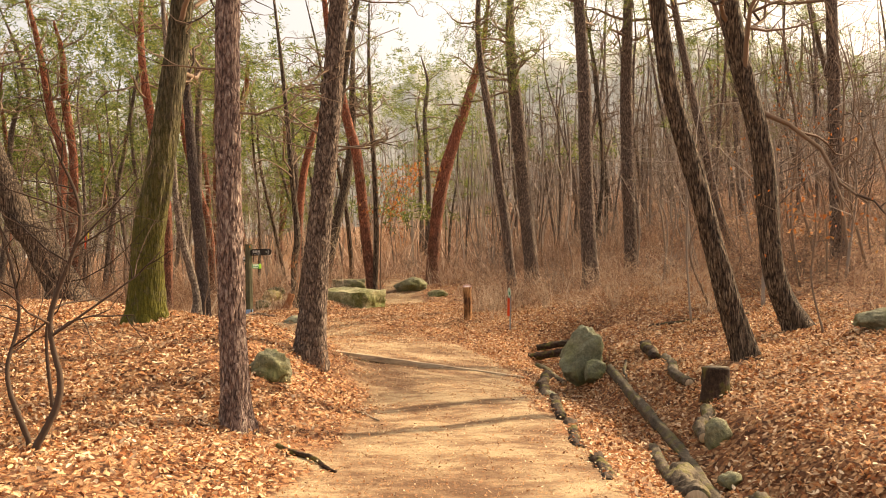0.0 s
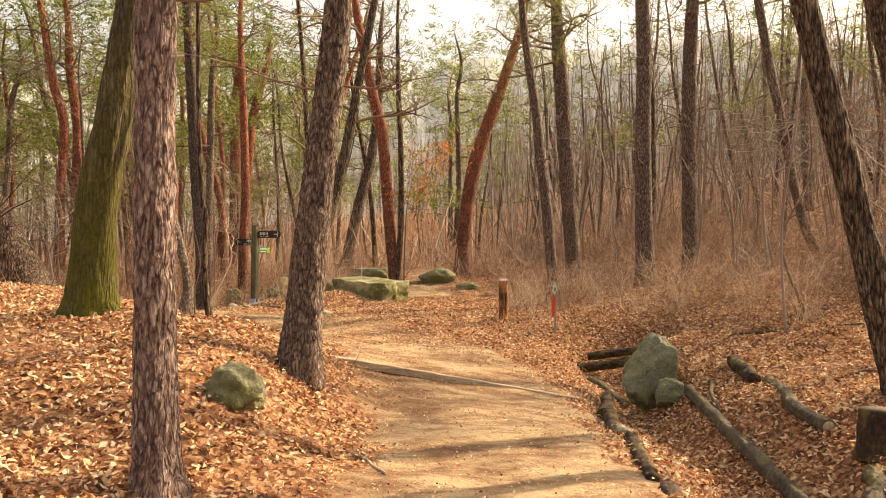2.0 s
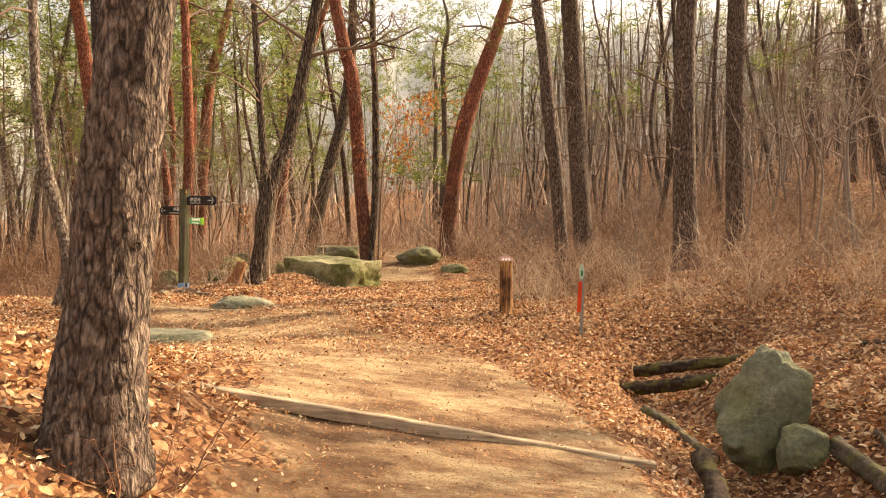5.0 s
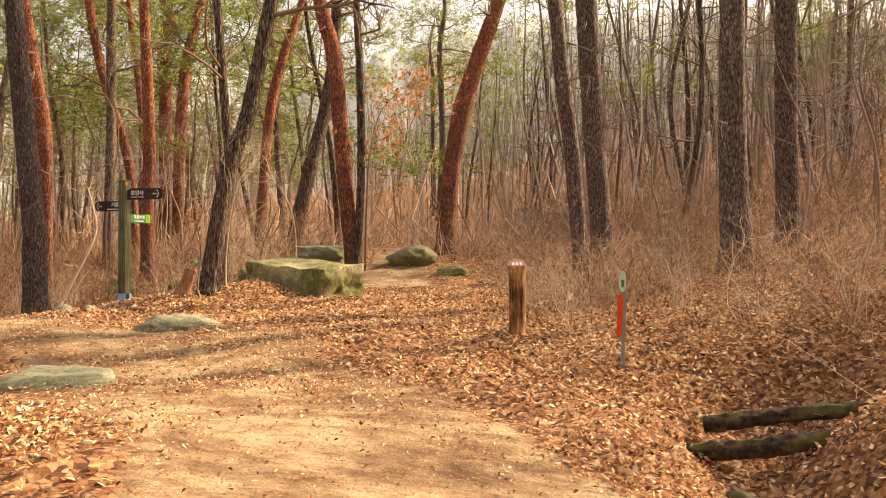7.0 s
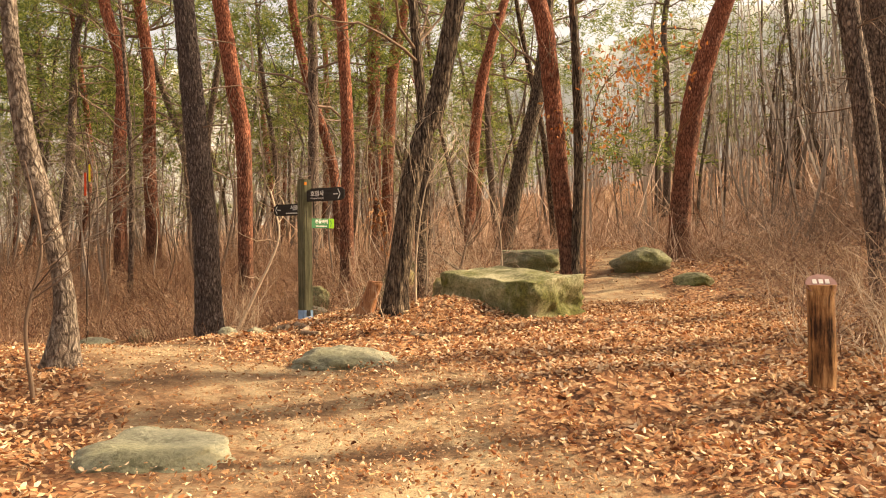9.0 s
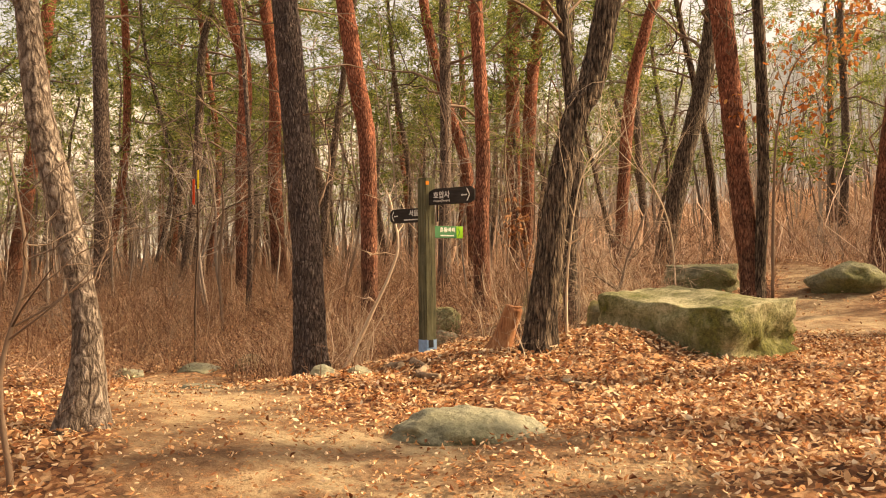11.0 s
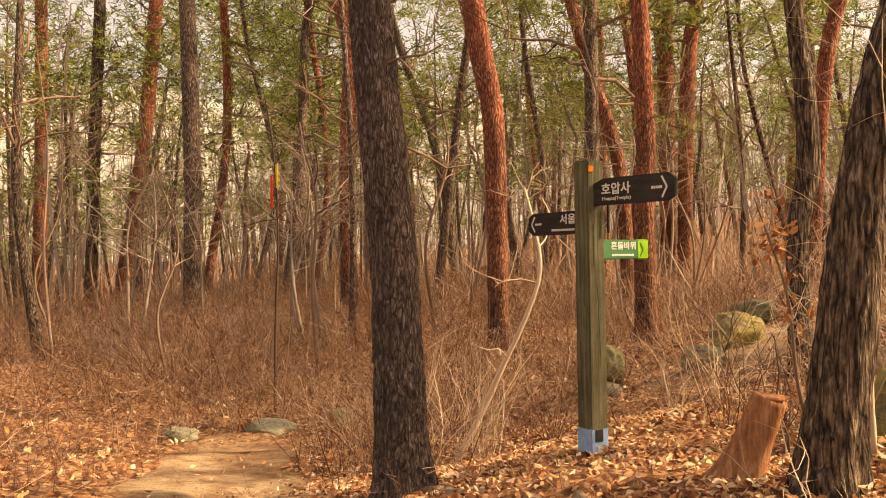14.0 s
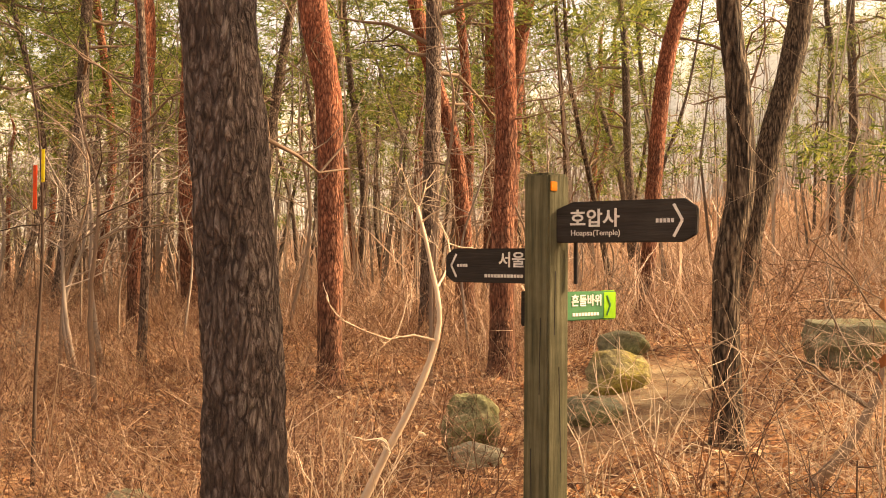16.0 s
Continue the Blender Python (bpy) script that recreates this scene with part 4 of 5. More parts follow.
log((-1.6, 8.1), (-0.95, 7.7), 0.028, "dark root crossing the path's edge", M_DARKLOG, "root", "root", bend=0.07, taper=0.5, seed=35)
log((-6.2, 24.35), (-4.75, 23.75), 0.055, "thick surface root running from the pine", M_ROOT, "root", "root", bend=0.16, taper=0.8, seed=36, group="surface roots")
log((-4.85, 23.85), (-4.1, 23.2), 0.05, "gnarled root end in fallen leaves", M_ROOT, "root", "root", bend=0.14, taper=0.5, seed=37, group="surface roots")
log((-6.35, 24.2), (-5.9, 23.5), 0.04, "short root beside the pine", M_ROOT, "root", "root", bend=0.08, taper=0.5, seed=38, group="surface roots")


def step_timber():
    """The squared timber that holds the step across the path."""
    a, b = Vector((-2.15, 14.43, gz(-2.15, 14.62))), Vector((1.45, 14.40, gz(1.45, 14.62)))
    n = 40
    g = Geo()
    ring = np.array([(-0.045, -0.06), (-0.040, -0.068), (0.040, -0.068), (0.045, -0.06), (0.045, 0.018), (0.037, 0.026), (-0.037, 0.026), (-0.045, 0.018)])
    v = []
    for i in range(n):
        t = i / (n - 1)
        for y, z in ring:
            w = 0.012 * noise.noise(Vector((t * 14, y * 30, z * 30)))
            v.append(((b.x - a.x) * t, (b.y - a.y) * t + y + w, (b.z - a.z) * t + z + 0.020 + w * 0.7))
    i, j = np.meshgrid(np.arange(n - 1), np.arange(8), indexing="ij")
    k = (j + 1) % 8
    g.add(v, np.stack([i * 8 + j, i * 8 + k, (i + 1) * 8 + k, (i + 1) * 8 + j], -1).reshape(-1, 4), np.array([list(range(8))[::-1]]), np.array([[(n - 1) * 8 + q for q in range(8)]]))
    me = g.mesh("step_timber", False)
    me.materials.append(M_STEP)
    ob = new("step_timber", me)
    ob.location = a
    tagged(ob, "worn pale timber step set across the dirt path", "step")


step_timber()


def stump(at, r, h, label, mat, lean=(0, 0), flare=1.5, seed=1, cut=M_TIMBER):
    n, sides = 22, 30
    t = np.linspace(0, 1, n)
    pts = np.stack([lean[0] * t, lean[1] * t, -0.08 + (h + 0.08) * t], 1)
    th = np.arange(sides) * 2 * np.pi / sides
    lob = 0.35 * np.cos(th * 3 + seed) + 0.25 * np.cos(th * 5 + seed * 2)
    rip = 1 + (flare - 1) * (1 + lob[None]) * np.exp(-t[:, None] * 3.2)
    rip = rip * np.array([[1 + 0.09 * noise.noise(Vector((math.cos(q) * 2, math.sin(q) * 2, i * 0.2 + seed * 9))) for q in th] for i in range(n)])
    root = thing("tree_stump", (at[0], at[1], gz(*at)), label, "tree stump")
    g = Geo()
    tube(g, pts, np.full(n, r), sides, rip)
    part("stem", g, mat, root)
    g = Geo()
    tube(g, [pts[-1] - np.array([0, 0, 0.01]), pts[-1] + np.array([0, 0, 0.008])], [r * 0.93, r * 0.91], 24)
    part("cut_top", g, cut, root, "sawn top")


stump((-4.12, 24.45), 0.088, 0.47, "freshly cut reddish stump leaning beside the oak", M_CUT, (0.20, 0.02), 2.1, 2, M_CUT)
stump((3.2, 10.3), 0.16, 0.33, "short dark brown sawn stump among leaves", M_DARKLOG, (0.02, 0), 1.1, 4, M_LOG)


# ---- signpost, number post, marker stake ----
def box(sx, sy, sz, at=(0, 0, 0), bevel=0.006, turn=None):
    bm = bmesh.new()
    bmesh.ops.create_cube(bm, size=1.0)
    bmesh.ops.scale(bm, vec=(sx, sy, sz), verts=bm.verts)
    if bevel:
        bmesh.ops.bevel(bm, geom=bm.edges[:], offset=bevel, segments=2, affect="EDGES")
    if turn is not None:
        bmesh.ops.rotate(bm, cent=(0, 0, 0), matrix=turn, verts=bm.verts)
    bmesh.ops.translate(bm, vec=at, verts=bm.verts)
    return bm


def slab(outline, thick, bevel=0.004):
    """A plate in the x-z plane from an outline, thick along y, centred on y = 0."""
    bm = bmesh.new()
    f = bm.faces.new([bm.verts.new((x, -thick / 2, z)) for x, z in outline])
    r = bmesh.ops.extrude_face_region(bm, geom=[f])
    bmesh.ops.translate(bm, vec=(0, thick, 0), verts=[v for v in r["geom"] if isinstance(v, bmesh.types.BMVert)])
    bmesh.ops.recalc_face_normals(bm, faces=bm.faces)
    if bevel:
        bmesh.ops.bevel(bm, geom=[e for e in bm.edges if e.calc_length() > 0.03], offset=bevel, segments=2, affect="EDGES")
    return bm


def lettering(text, size, parent, at, mat, rot=(90, 0, 0), bold=0.0, align="LEFT"):
    """Raised letters as a mesh of their own under the board."""
    c = bpy.data.curves.new("lettering", "FONT")
    c.body, c.size, c.extrude, c.offset, c.align_x = text, size, 0.0015, bold, align
    tmp = bpy.data.objects.new("tmp_text", c)
    scene.collection.objects.link(tmp)
    me = bpy.data.meshes.new_from_object(tmp.evaluated_get(bpy.context.evaluated_depsgraph_get()))
    bpy.data.objects.remove(tmp)
    me.materials.clear()
    me.materials.append(mat)
    ob = new("lettering", me)
    ob.parent = parent
    ob.matrix_basis = pose(*at, *rot)
    return tagged(ob, "white lettering")


def bars(spec, mat, parent, y, name="small_print"):
    """Small print too fine to read: short bars."""
    bm = bmesh.new()
    for x, z, w, h in spec:
        m = Matrix.Translation((x, y, z)) @ Matrix.Diagonal((w, 0.003, h, 1))
        bmesh.ops.create_cube(bm, size=1.0, matrix=m)
    return part(name, bm, mat, parent)


def arrow(parent, x, z, s, way, mat, y):
    bm = bmesh.new()
    for sgn in (1, -1):
        m = Matrix.Translation((x - way * s * 0.25, y, z + sgn * s * 0.5)) @ Matrix.Rotation(radians(way * sgn * 62), 4, "Y") @ Matrix.Diagonal((s * 1.12, 0.003, s * 0.17, 1))
        bmesh.ops.create_cube(bm, size=1.0, matrix=m)
    return part("arrow", bm, mat, parent)


def signpost():
    base = (-5.32, 25.36)
    z0 = gz(*base)
    top = 2.325 - z0
    root = thing("signpost", (*base, z0), "olive wooden trail signpost with dark direction boards and blue foot", "signpost", rz=-13.5)
    twist = pose(0, 0, 0, 0, 0, -15.5)
    bm = box(0.157, 0.157, top + 0.15, (0, 0, top / 2 - 0.075), 0.012)
    for v in bm.verts:
        v.co.x += 0.004 * noise.noise(v.co * 3)
    part("post", bm, M_SIGNPOST, root).matrix_basis = twist
    bm = box(0.163, 0.163, 0.19, (0, 0, 0.105), 0.010)
    part("painted_foot", bm, M_BLUE, root, "pale blue painted foot").matrix_basis = twist
    part("foot_plate", box(0.006, 0.07, 0.09, (0.0845, -0.01, 0.145), 0.002), M_BOARD, root, "small dark plate").matrix_basis = twist
    part("reflector", box(0.008, 0.045, 0.045, (0.0825, -0.045, top - 0.065), 0.003), M_ORANGE, root, "orange reflector").matrix_basis = twist
    # drying cracks along two faces
    for x, y, z, h, lean in ((0.0785, 0.01, 0.95, 0.5, 2.0), (-0.02, -0.0785, 0.6, 0.42, -1.5), (0.0785, -0.03, 1.5, 0.3, -1.0), (0.03, -0.0785, 1.25, 0.36, 1.0)):
        crack = part("drying_crack", box(0.004, 0.004, h, (0, 0, 0), 0.0), M_BOARD, root)
        crack.matrix_basis = twist @ pose(x, y, z, lean if abs(x) > 0.07 else 0, lean if abs(x) < 0.07 else 0, 0)
    # upper board, to the right
    z = 2.09 - z0
    o = [(0.0, -0.095), (0.60, -0.095), (0.66, -0.06), (0.665, 0.055), (0.61, 0.095), (0.09, 0.095), (0.0, 0.06)]
    b = part("direction_board", slab(o, 0.034), M_BOARD, root, "dark board with white lettering")
    b.location = (0.062, -0.022, z)
    lettering("호압사", 0.088, b, (0.075, -0.0195, -0.015), M_WHITE, bold=0.0018)
    lettering("Hoapsa(Temple)", 0.036, b, (0.08, -0.0195, -0.062), M_WHITE)
    for i in range(5):
        bars([(0.49 + 0.017 * i, 0.0, 0.012, 0.018)], M_WHITE, b, -0.0185)
    arrow(b, 0.60, 0.0, 0.072, 1, M_WHITE, -0.0185)
    # lower board, to the left
    z = 1.885 - z0
    o = [(0.0, -0.085), (0.0, 0.085), (-0.43, 0.085), (-0.475, 0.05), (-0.475, -0.05), (-0.43, -0.085)]
    b = part("direction_board", slab(o, 0.034), M_BOARD, root, "dark board with white lettering")
    b.location = (-0.07, -0.02, z)
    lettering("서울", 0.080, b, (-0.17, -0.0195, 0.0), M_WHITE, bold=0.0014)
    for i in range(12):
        bars([(-0.24 + 0.018 * i, -0.05, 0.013, 0.016)], M_WHITE, b, -0.0185)
    for i in range(4):
        bars([(-0.40 + 0.016 * i, 0.0, 0.011, 0.015)], M_WHITE, b, -0.0185)
    arrow(b, -0.44, 0.0, 0.058, -1, M_WHITE, -0.0185)
    # green board, set back and angled away
    z = 1.685 - z0
    b = part("direction_board", box(0.48, 0.026, 0.145, (0.24, 0, 0), 0.006), M_GREENSIGN, root, "green board with lime arrow end")
    b.matrix_basis = pose(-0.02, 0.075, z, 0, 0, 70)
    part("arrow_end", box(0.105, 0.030, 0.150, (0.43, 0, 0), 0.008), M_LIME, b, "lime green arrow end")
    lettering("흔들바위", 0.062, b, (0.14, -0.0155, 0.005), M_WHITE, bold=0.001)
    for i in range(9):
        bars([(0.16 + 0.022 * i, -0.042, 0.016, 0.016)], M_WHITE, b, -0.0145)
    arrow(b, 0.43, 0.0, 0.05, 1, M_GREENSIGN, -0.0175)
    # Other end of the green board; its backlit shade is put into the colour.
    part("shaded_board_end", box(0.075, 0.03, 0.17, (-0.115, 0.05, z - 0.01), 0.004), M_BOARD, root, "far end of the green board behind the post, coloured dark for backlight")
    part("side_strip", box(0.016, 0.016, 0.20, (0.13, 0.05, 1.90 - z0), 0.002), M_BOARD, root, "dark upright strip by the post")


signpost()


def number_post():
    at = (0.90, 20.82)
    z0, h, r = gz(*at), 0.74, 0.098
    root = thing("number_post", (*at, z0), "short round wooden post with red-brown number plate on top", "post")
    n, sides = 26, 28
    t = np.linspace(0, 1, n)
    th = np.arange(sides) * 2 * np.pi / sides
    rip = np.array([[1 + 0.05 * noise.noise(Vector((math.cos(q) * 2.5, math.sin(q) * 2.5, i * 0.08))) for q in th] for i in range(n)])
    g = Geo()
    v0 = np.stack([0.006 * np.sin(t * 4), 0 * t, -0.12 + (h + 0.12) * t], 1)
    tube(g, v0, np.full(n, r), sides, rip)
    part("post", g, M_POST, root)
    tilt = Matrix.Translation((0, -0.005, h + 0.055)) @ Matrix.Rotation(radians(38), 4, "X")
    bm = bmesh.new()
    bmesh.ops.create_cone(bm, cap_ends=True, segments=36, radius1=r, radius2=r * 1.12, depth=0.08, matrix=Matrix.Translation((0, 0, h + 0.01)))
    part("sloped_head", bm, M_POST, root)
    bm = bmesh.new()
    bmesh.ops.create_cone(bm, cap_ends=True, segments=40, radius1=r * 1.14, radius2=r * 1.14, depth=0.016, matrix=tilt)
    bmesh.ops.bevel(bm, geom=[e for e in bm.edges if len(e.link_faces) == 2 and e.calc_face_angle(0) > 1], offset=0.004, segments=2, affect="EDGES")
    p = part("number_plate", bm, M_DISC, root, "dull red-brown round plate")
    bm = bmesh.new()
    for x, y, w, d in ((-0.045, 0.02, 0.03, 0.05), (0.0, 0.02, 0.03, 0.05), (0.045, 0.02, 0.03, 0.05), (0, -0.045, 0.12, 0.018)):
        bmesh.ops.create_cube(bm, size=1.0, matrix=tilt @ Matrix.Translation((x, y, 0.009)) @ Matrix.Diagonal((w, d, 0.003, 1)))
    part("plate_marks", bm, M_DISCMARK, p)


number_post()


def marker_stake():
    at = (1.75, 19.18)
    z0 = gz(*at)
    root = thing("marker_stake", (*at, z0), "thin steel marker stake with orange sleeve and mint plate", "stake")
    bm = box(0.036, 0.018, 0.90, (0.012, 0, 0.33), 0.003, Matrix.Rotation(radians(1.5), 3, "Y"))
    part("stake", bm, M_STEEL, root)
    part("sleeve", box(0.052, 0.030, 0.40, (-0.022, -0.006, 0.50), 0.006, Matrix.Rotation(radians(2), 3, "Y")), M_RED, root, "bright red-orange sleeve")
    o = [(0.038 * math.cos(a), 0.105 * math.sin(a)) for a in np.linspace(0, 2 * math.pi, 24, endpoint=False)]
    p = part("plate", slab(o, 0.010, 0.002), M_MINT, root, "oval mint-white plate")
    p.matrix_basis = pose(0.0, -0.012, 0.83, 0, 0, 12)
    bm = bmesh.new()
    bmesh.ops.create_cube(bm, size=1.0, matrix=Matrix.Translation((0, -0.007, -0.02)) @ Matrix.Diagonal((0.03, 0.003, 0.07, 1)))
    part("plate_mark", bm, M_GREENSIGN, p)


marker_stake()

# ---- saplings, shrubs ----
def shrub(at, stems, height, spread_, mat, label, name="shrub", category="shrub", leaves=0, r=0.006, group="", kids=3, crook=0.24, apart=False):
    root = thing(name, (at[0], at[1], gz(*at[:2])), label, category, group)
    g, tips = Geo(), []
    for _ in range(stems):
        if apart:
            g = Geo()
        a, q = rng.uniform(0, 2 * np.pi), rng.uniform(0, spread_)
        p = np.array([math.cos(a) * q * 0.35, math.sin(a) * q * 0.35, -0.03])
        d = np.array([math.cos(a) * q, math.sin(a) * q, 1.0])
        limb(g, p, d / np.linalg.norm(d), height * rng.uniform(0.45, 1.1), r * rng.uniform(0.6, 1.3), 1, tips, kids, 4, 0.1, crook)
        if apart:
            part("stem", g, mat, root)
    if not apart:
        tagged(part("stem_clump", g, mat, root), kind="stuff")
    if leaves:
        t = np.array(tips)
        t = np.repeat(t, max(1, leaves // len(t)), 0)
        t = t + rng.normal(0, 0.09, t.shape) * np.array([1, 1, 0.9])
        g = Geo()
        scatter_leaves(g, t, rng.uniform(0.06, 0.11, len(t)), 1.0)
        part("dead_leaves", g, M_HANGLEAF, root, "orange-brown dead leaves")
    return root


def sapling(rows, r, label, mat, leaves=0, name="sapling", kids=6, side=0.7, leaf=(0.045, 0.085), loose=0.12, leaf_mat_=None):
    """A thin crooked stem through rows of x, y, height over the floor."""
    x0, y0 = rows[0][:2]
    z0 = gz(x0, y0)
    pts = np.array([[x - x0, y - y0, h] for x, y, h in rows])
    c = curve_points(pts, 26)
    c[0, 2] -= 0.05
    root = thing(name, (x0, y0, z0), label, "sapling")
    g = Geo()
    rad = np.linspace(r, r * 0.3, 26)
    tube(g, c, rad, 8, 1 + 0.10 * rng.normal(size=(26, 8)))
    part("stem", g, mat, root)
    g, tips = Geo(), []
    for _ in range(kids):
        i = rng.integers(11, 26)
        a = rng.uniform(0, 2 * np.pi)
        limb(g, c[i], (math.cos(a), math.sin(a), rng.uniform(0.1, 0.9)), side * rng.uniform(0.5, 1.3), rad[i] * 0.55, 2, tips, 3, 4)
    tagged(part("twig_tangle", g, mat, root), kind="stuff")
    if leaves:
        t = np.array(tips)
        t = np.repeat(t, max(1, leaves // len(t)), 0) + rng.normal(0, loose, (len(t) * max(1, leaves // len(t)), 3))
        g = Geo()
        scatter_leaves(g, t, rng.uniform(*leaf, len(t)), 1.0)
        part("dead_leaves", g, leaf_mat_ or M_HANGLEAF, root, "hanging dead leaves")
    return root


sapling([(-6.9, 25.95, 0), (-6.78, 26.0, 0.2), (-6.63, 26.1, 0.55), (-6.46, 26.15, 0.93), (-6.28, 26.2, 1.3), (-6.18, 26.3, 1.7), (-6.27, 26.4, 2.07), (-6.37, 26.4, 2.45)], 0.036, "pale bent dead sapling beside the signpost", M_PALETWIG, kids=7, side=0.5)
sapling([(-5.1, 19.55, 0), (-5.12, 19.5, 0.6), (-5.05, 19.6, 1.2), (-5.2, 19.6, 1.9)], 0.020, "thin brown sapling beside the crooked tree", M_TWIG, kids=9, side=0.8)
sapling([(-3.4, 7.4, 0), (-3.2, 7.45, 0.5), (-3.3, 7.5, 1.1), (-3.05, 7.5, 1.9), (-3.3, 7.5, 2.6)], 0.032, "dark crooked leafless sapling in leaf litter", M_DARKTWIG, kids=14, side=1.0)
sapling([(-3.55, 7.7, 0), (-3.75, 7.7, 0.6), (-3.7, 7.8, 1.2), (-3.95, 7.8, 2.2)], 0.026, "dark crooked leafless sapling in leaf litter", M_DARKTWIG, kids=12, side=1.0)
sapling([(-3.9, 8.9, 0), (-3.95, 8.9, 0.8), (-3.8, 9.0, 1.6), (-3.95, 9.0, 2.6)], 0.020, "dark crooked leafless sapling in leaf litter", M_DARKTWIG, kids=9, side=0.9)
sapling([(-1.72, 31.3, 0), (-1.68, 31.2, 1.5), (-1.60, 31.15, 2.8), (-1.35, 31.1, 3.8), (-0.9, 31.0, 4.3)], 0.030, "slim sapling holding orange dead leaves", M_TWIG, leaves=700, kids=13, side=1.3, leaf=(0.07, 0.13))
sapling([(-2.7, 27.3, 0), (-2.75, 27.3, 1.2), (-2.9, 27.2, 1.8), (-3.2, 27.1, 2.3), (-3.3, 27.0, 2.9)], 0.012, "pale crooked bare sapling behind the oak", M_PALETWIG, kids=10, side=0.9)
sapling([(-3.70, 24.66, 0), (-3.80, 24.60, 0.45), (-3.84, 24.56, 0.95), (-3.97, 24.42, 1.48)], 0.014, "low sapling with curled brown leaves by the stump", M_TWIG, leaves=170, kids=8, side=0.16, leaf=(0.04, 0.07), loose=0.05, leaf_mat_=M_CURL)
shrub((-4.15, 25.5), 8, 1.15, 0.55, M_TWIG, "bare fan of thin brown stems behind the stump", "bare_shrub", "shrub", r=0.008, kids=4)
for x, y, h in ((-6.75, 26.15, 1.25), (-6.55, 25.95, 1.0), (-7.05, 25.75, 1.15), (-7.35, 26.0, 1.3), (-6.95, 26.5, 1.35), (-5.4, 27.6, 1.2), (-4.9, 27.2, 1.3)):
    shrub((x, y), 13, h, 0.30, M_PALETWIG, "upright bleached dry stalks behind the signpost", "dry_stalks", "shrub", r=0.0055, group="dry stalks", kids=1)
sapling([(5.6, 12.5, 0), (5.5, 12.6, 0.8), (5.6, 12.6, 1.6), (5.5, 12.6, 2.4)], 0.018, "thin sapling with a few orange leaves", M_TWIG, leaves=90, kids=8, side=0.7)
sapling([(7.6, 17.5, 0), (7.5, 17.6, 1.5), (7.7, 17.6, 3.0), (7.6, 17.6, 4.4)], 0.030, "slim sapling holding orange dead leaves", M_TWIG, leaves=160, kids=10, side=1.1)
sapling([(-3.96, 27.65, 0), (-3.71, 27.73, 0.3), (-3.52, 27.8, 0.65), (-3.43, 27.83, 1.0), (-3.2, 27.9, 1.6)], 0.042, "low crooked grey branch rising from the ground", M_GREYTWIG, kids=8, side=0.9)
sapling([(-3.75, 26.3, 0), (-3.72, 26.35, 0.7), (-3.7, 26.3, 1.2), (-3.6, 26.4, 1.7)], 0.008, "pale spindly sapling by the boulder", M_PALETWIG, kids=9, side=0.9)
sapling([(-3.45, 24.75, 0), (-3.46, 24.8, 0.5), (-3.40, 24.8, 1.1), (-3.27, 24.81, 1.7), (-3.0, 24.85, 2.1)], 0.015, "pale spindly sapling behind the leaning oak", M_PALETWIG, kids=18, side=1.0)
sapling([(-12.2, 30.2, 0), (-12.3, 30.2, 1.4), (-12.2, 30.2, 2.8), (-12.6, 30.2, 4.0)], 0.040, "dark spreading leafless sapling in the brush", M_TWIG, kids=16, side=1.5)
for x, y, h, lab in ((-8.3, 28.0, 1.3, 0), (-7.3, 26.6, 1.25, 0), (-6.2, 26.6, 1.0, 0), (-7.8, 25.9, 1.1, 0), (-4.6, 26.4, 1.2, 0), (-3.9, 25.6, 0.9, 0), (-7.2, 20.6, 0.9, 0),
                     (1.7, 21.9, 1.1, 1), (2.3, 22.6, 1.2, 1), (1.2, 22.9, 0.9, 1), (2.9, 21.2, 1.0, 1), (-3.4, 28.6, 1.3, 0), (-4.4, 29.6, 1.4, 0), (4.2, 19.6, 1.3, 1), (4.9, 18.2, 1.3, 1), (5.4, 16.8, 1.2, 1)):
    shrub((x, y), 22, h, 0.55, M_PALETWIG if lab else M_BRUSH, "pale leafless thicket of dry stems" if lab else "upright clump of dry tan stems", "dry_shrub", "shrub", r=0.005, group="dry shrubs")
# The pale twig colour also carries the sun that these tangles catch.
for x, y, h in ((-3.35, 26.95, 1.5), (-3.95, 26.55, 1.3), (-4.6, 27.6, 1.6), (-3.0, 27.5, 1.7), (-3.8, 28.4, 1.6), (3.4, 20.2, 1.2), (4.6, 20.8, 1.6), (5.6, 19.0, 1.6), (2.6, 23.6, 1.5), (1.55, 20.95, 1.0)):
    shrub((x, y), 14, h, 0.8, M_PALETWIG, "sunlit tangle of pale bare twigs", "bare_shrub", "shrub", r=0.0048, group="pale shrubs", kids=6, crook=0.42)
shrub((-1.65, 12.0), 16, 0.55, 0.9, M_BRUSH, "dry twigs round the pine's foot", "dry_twigs", "twigs", r=0.004)
shrub((-3.5, 23.9), 8, 0.5, 1.2, M_PALETWIG, "pale twigs at the leaning oak's foot", "dry_twigs", "twigs", r=0.004)
shrub((-9.6, 24.2), 14, 0.6, 0.7, M_BRUSH, "tuft of dry grass by the side path", "grass_tuft", "grass", r=0.003)
shrub((-8.9, 23.2), 14, 0.5, 0.9, M_BRUSH, "tuft of dry grass by the side path", "grass_tuft", "grass", r=0.003)

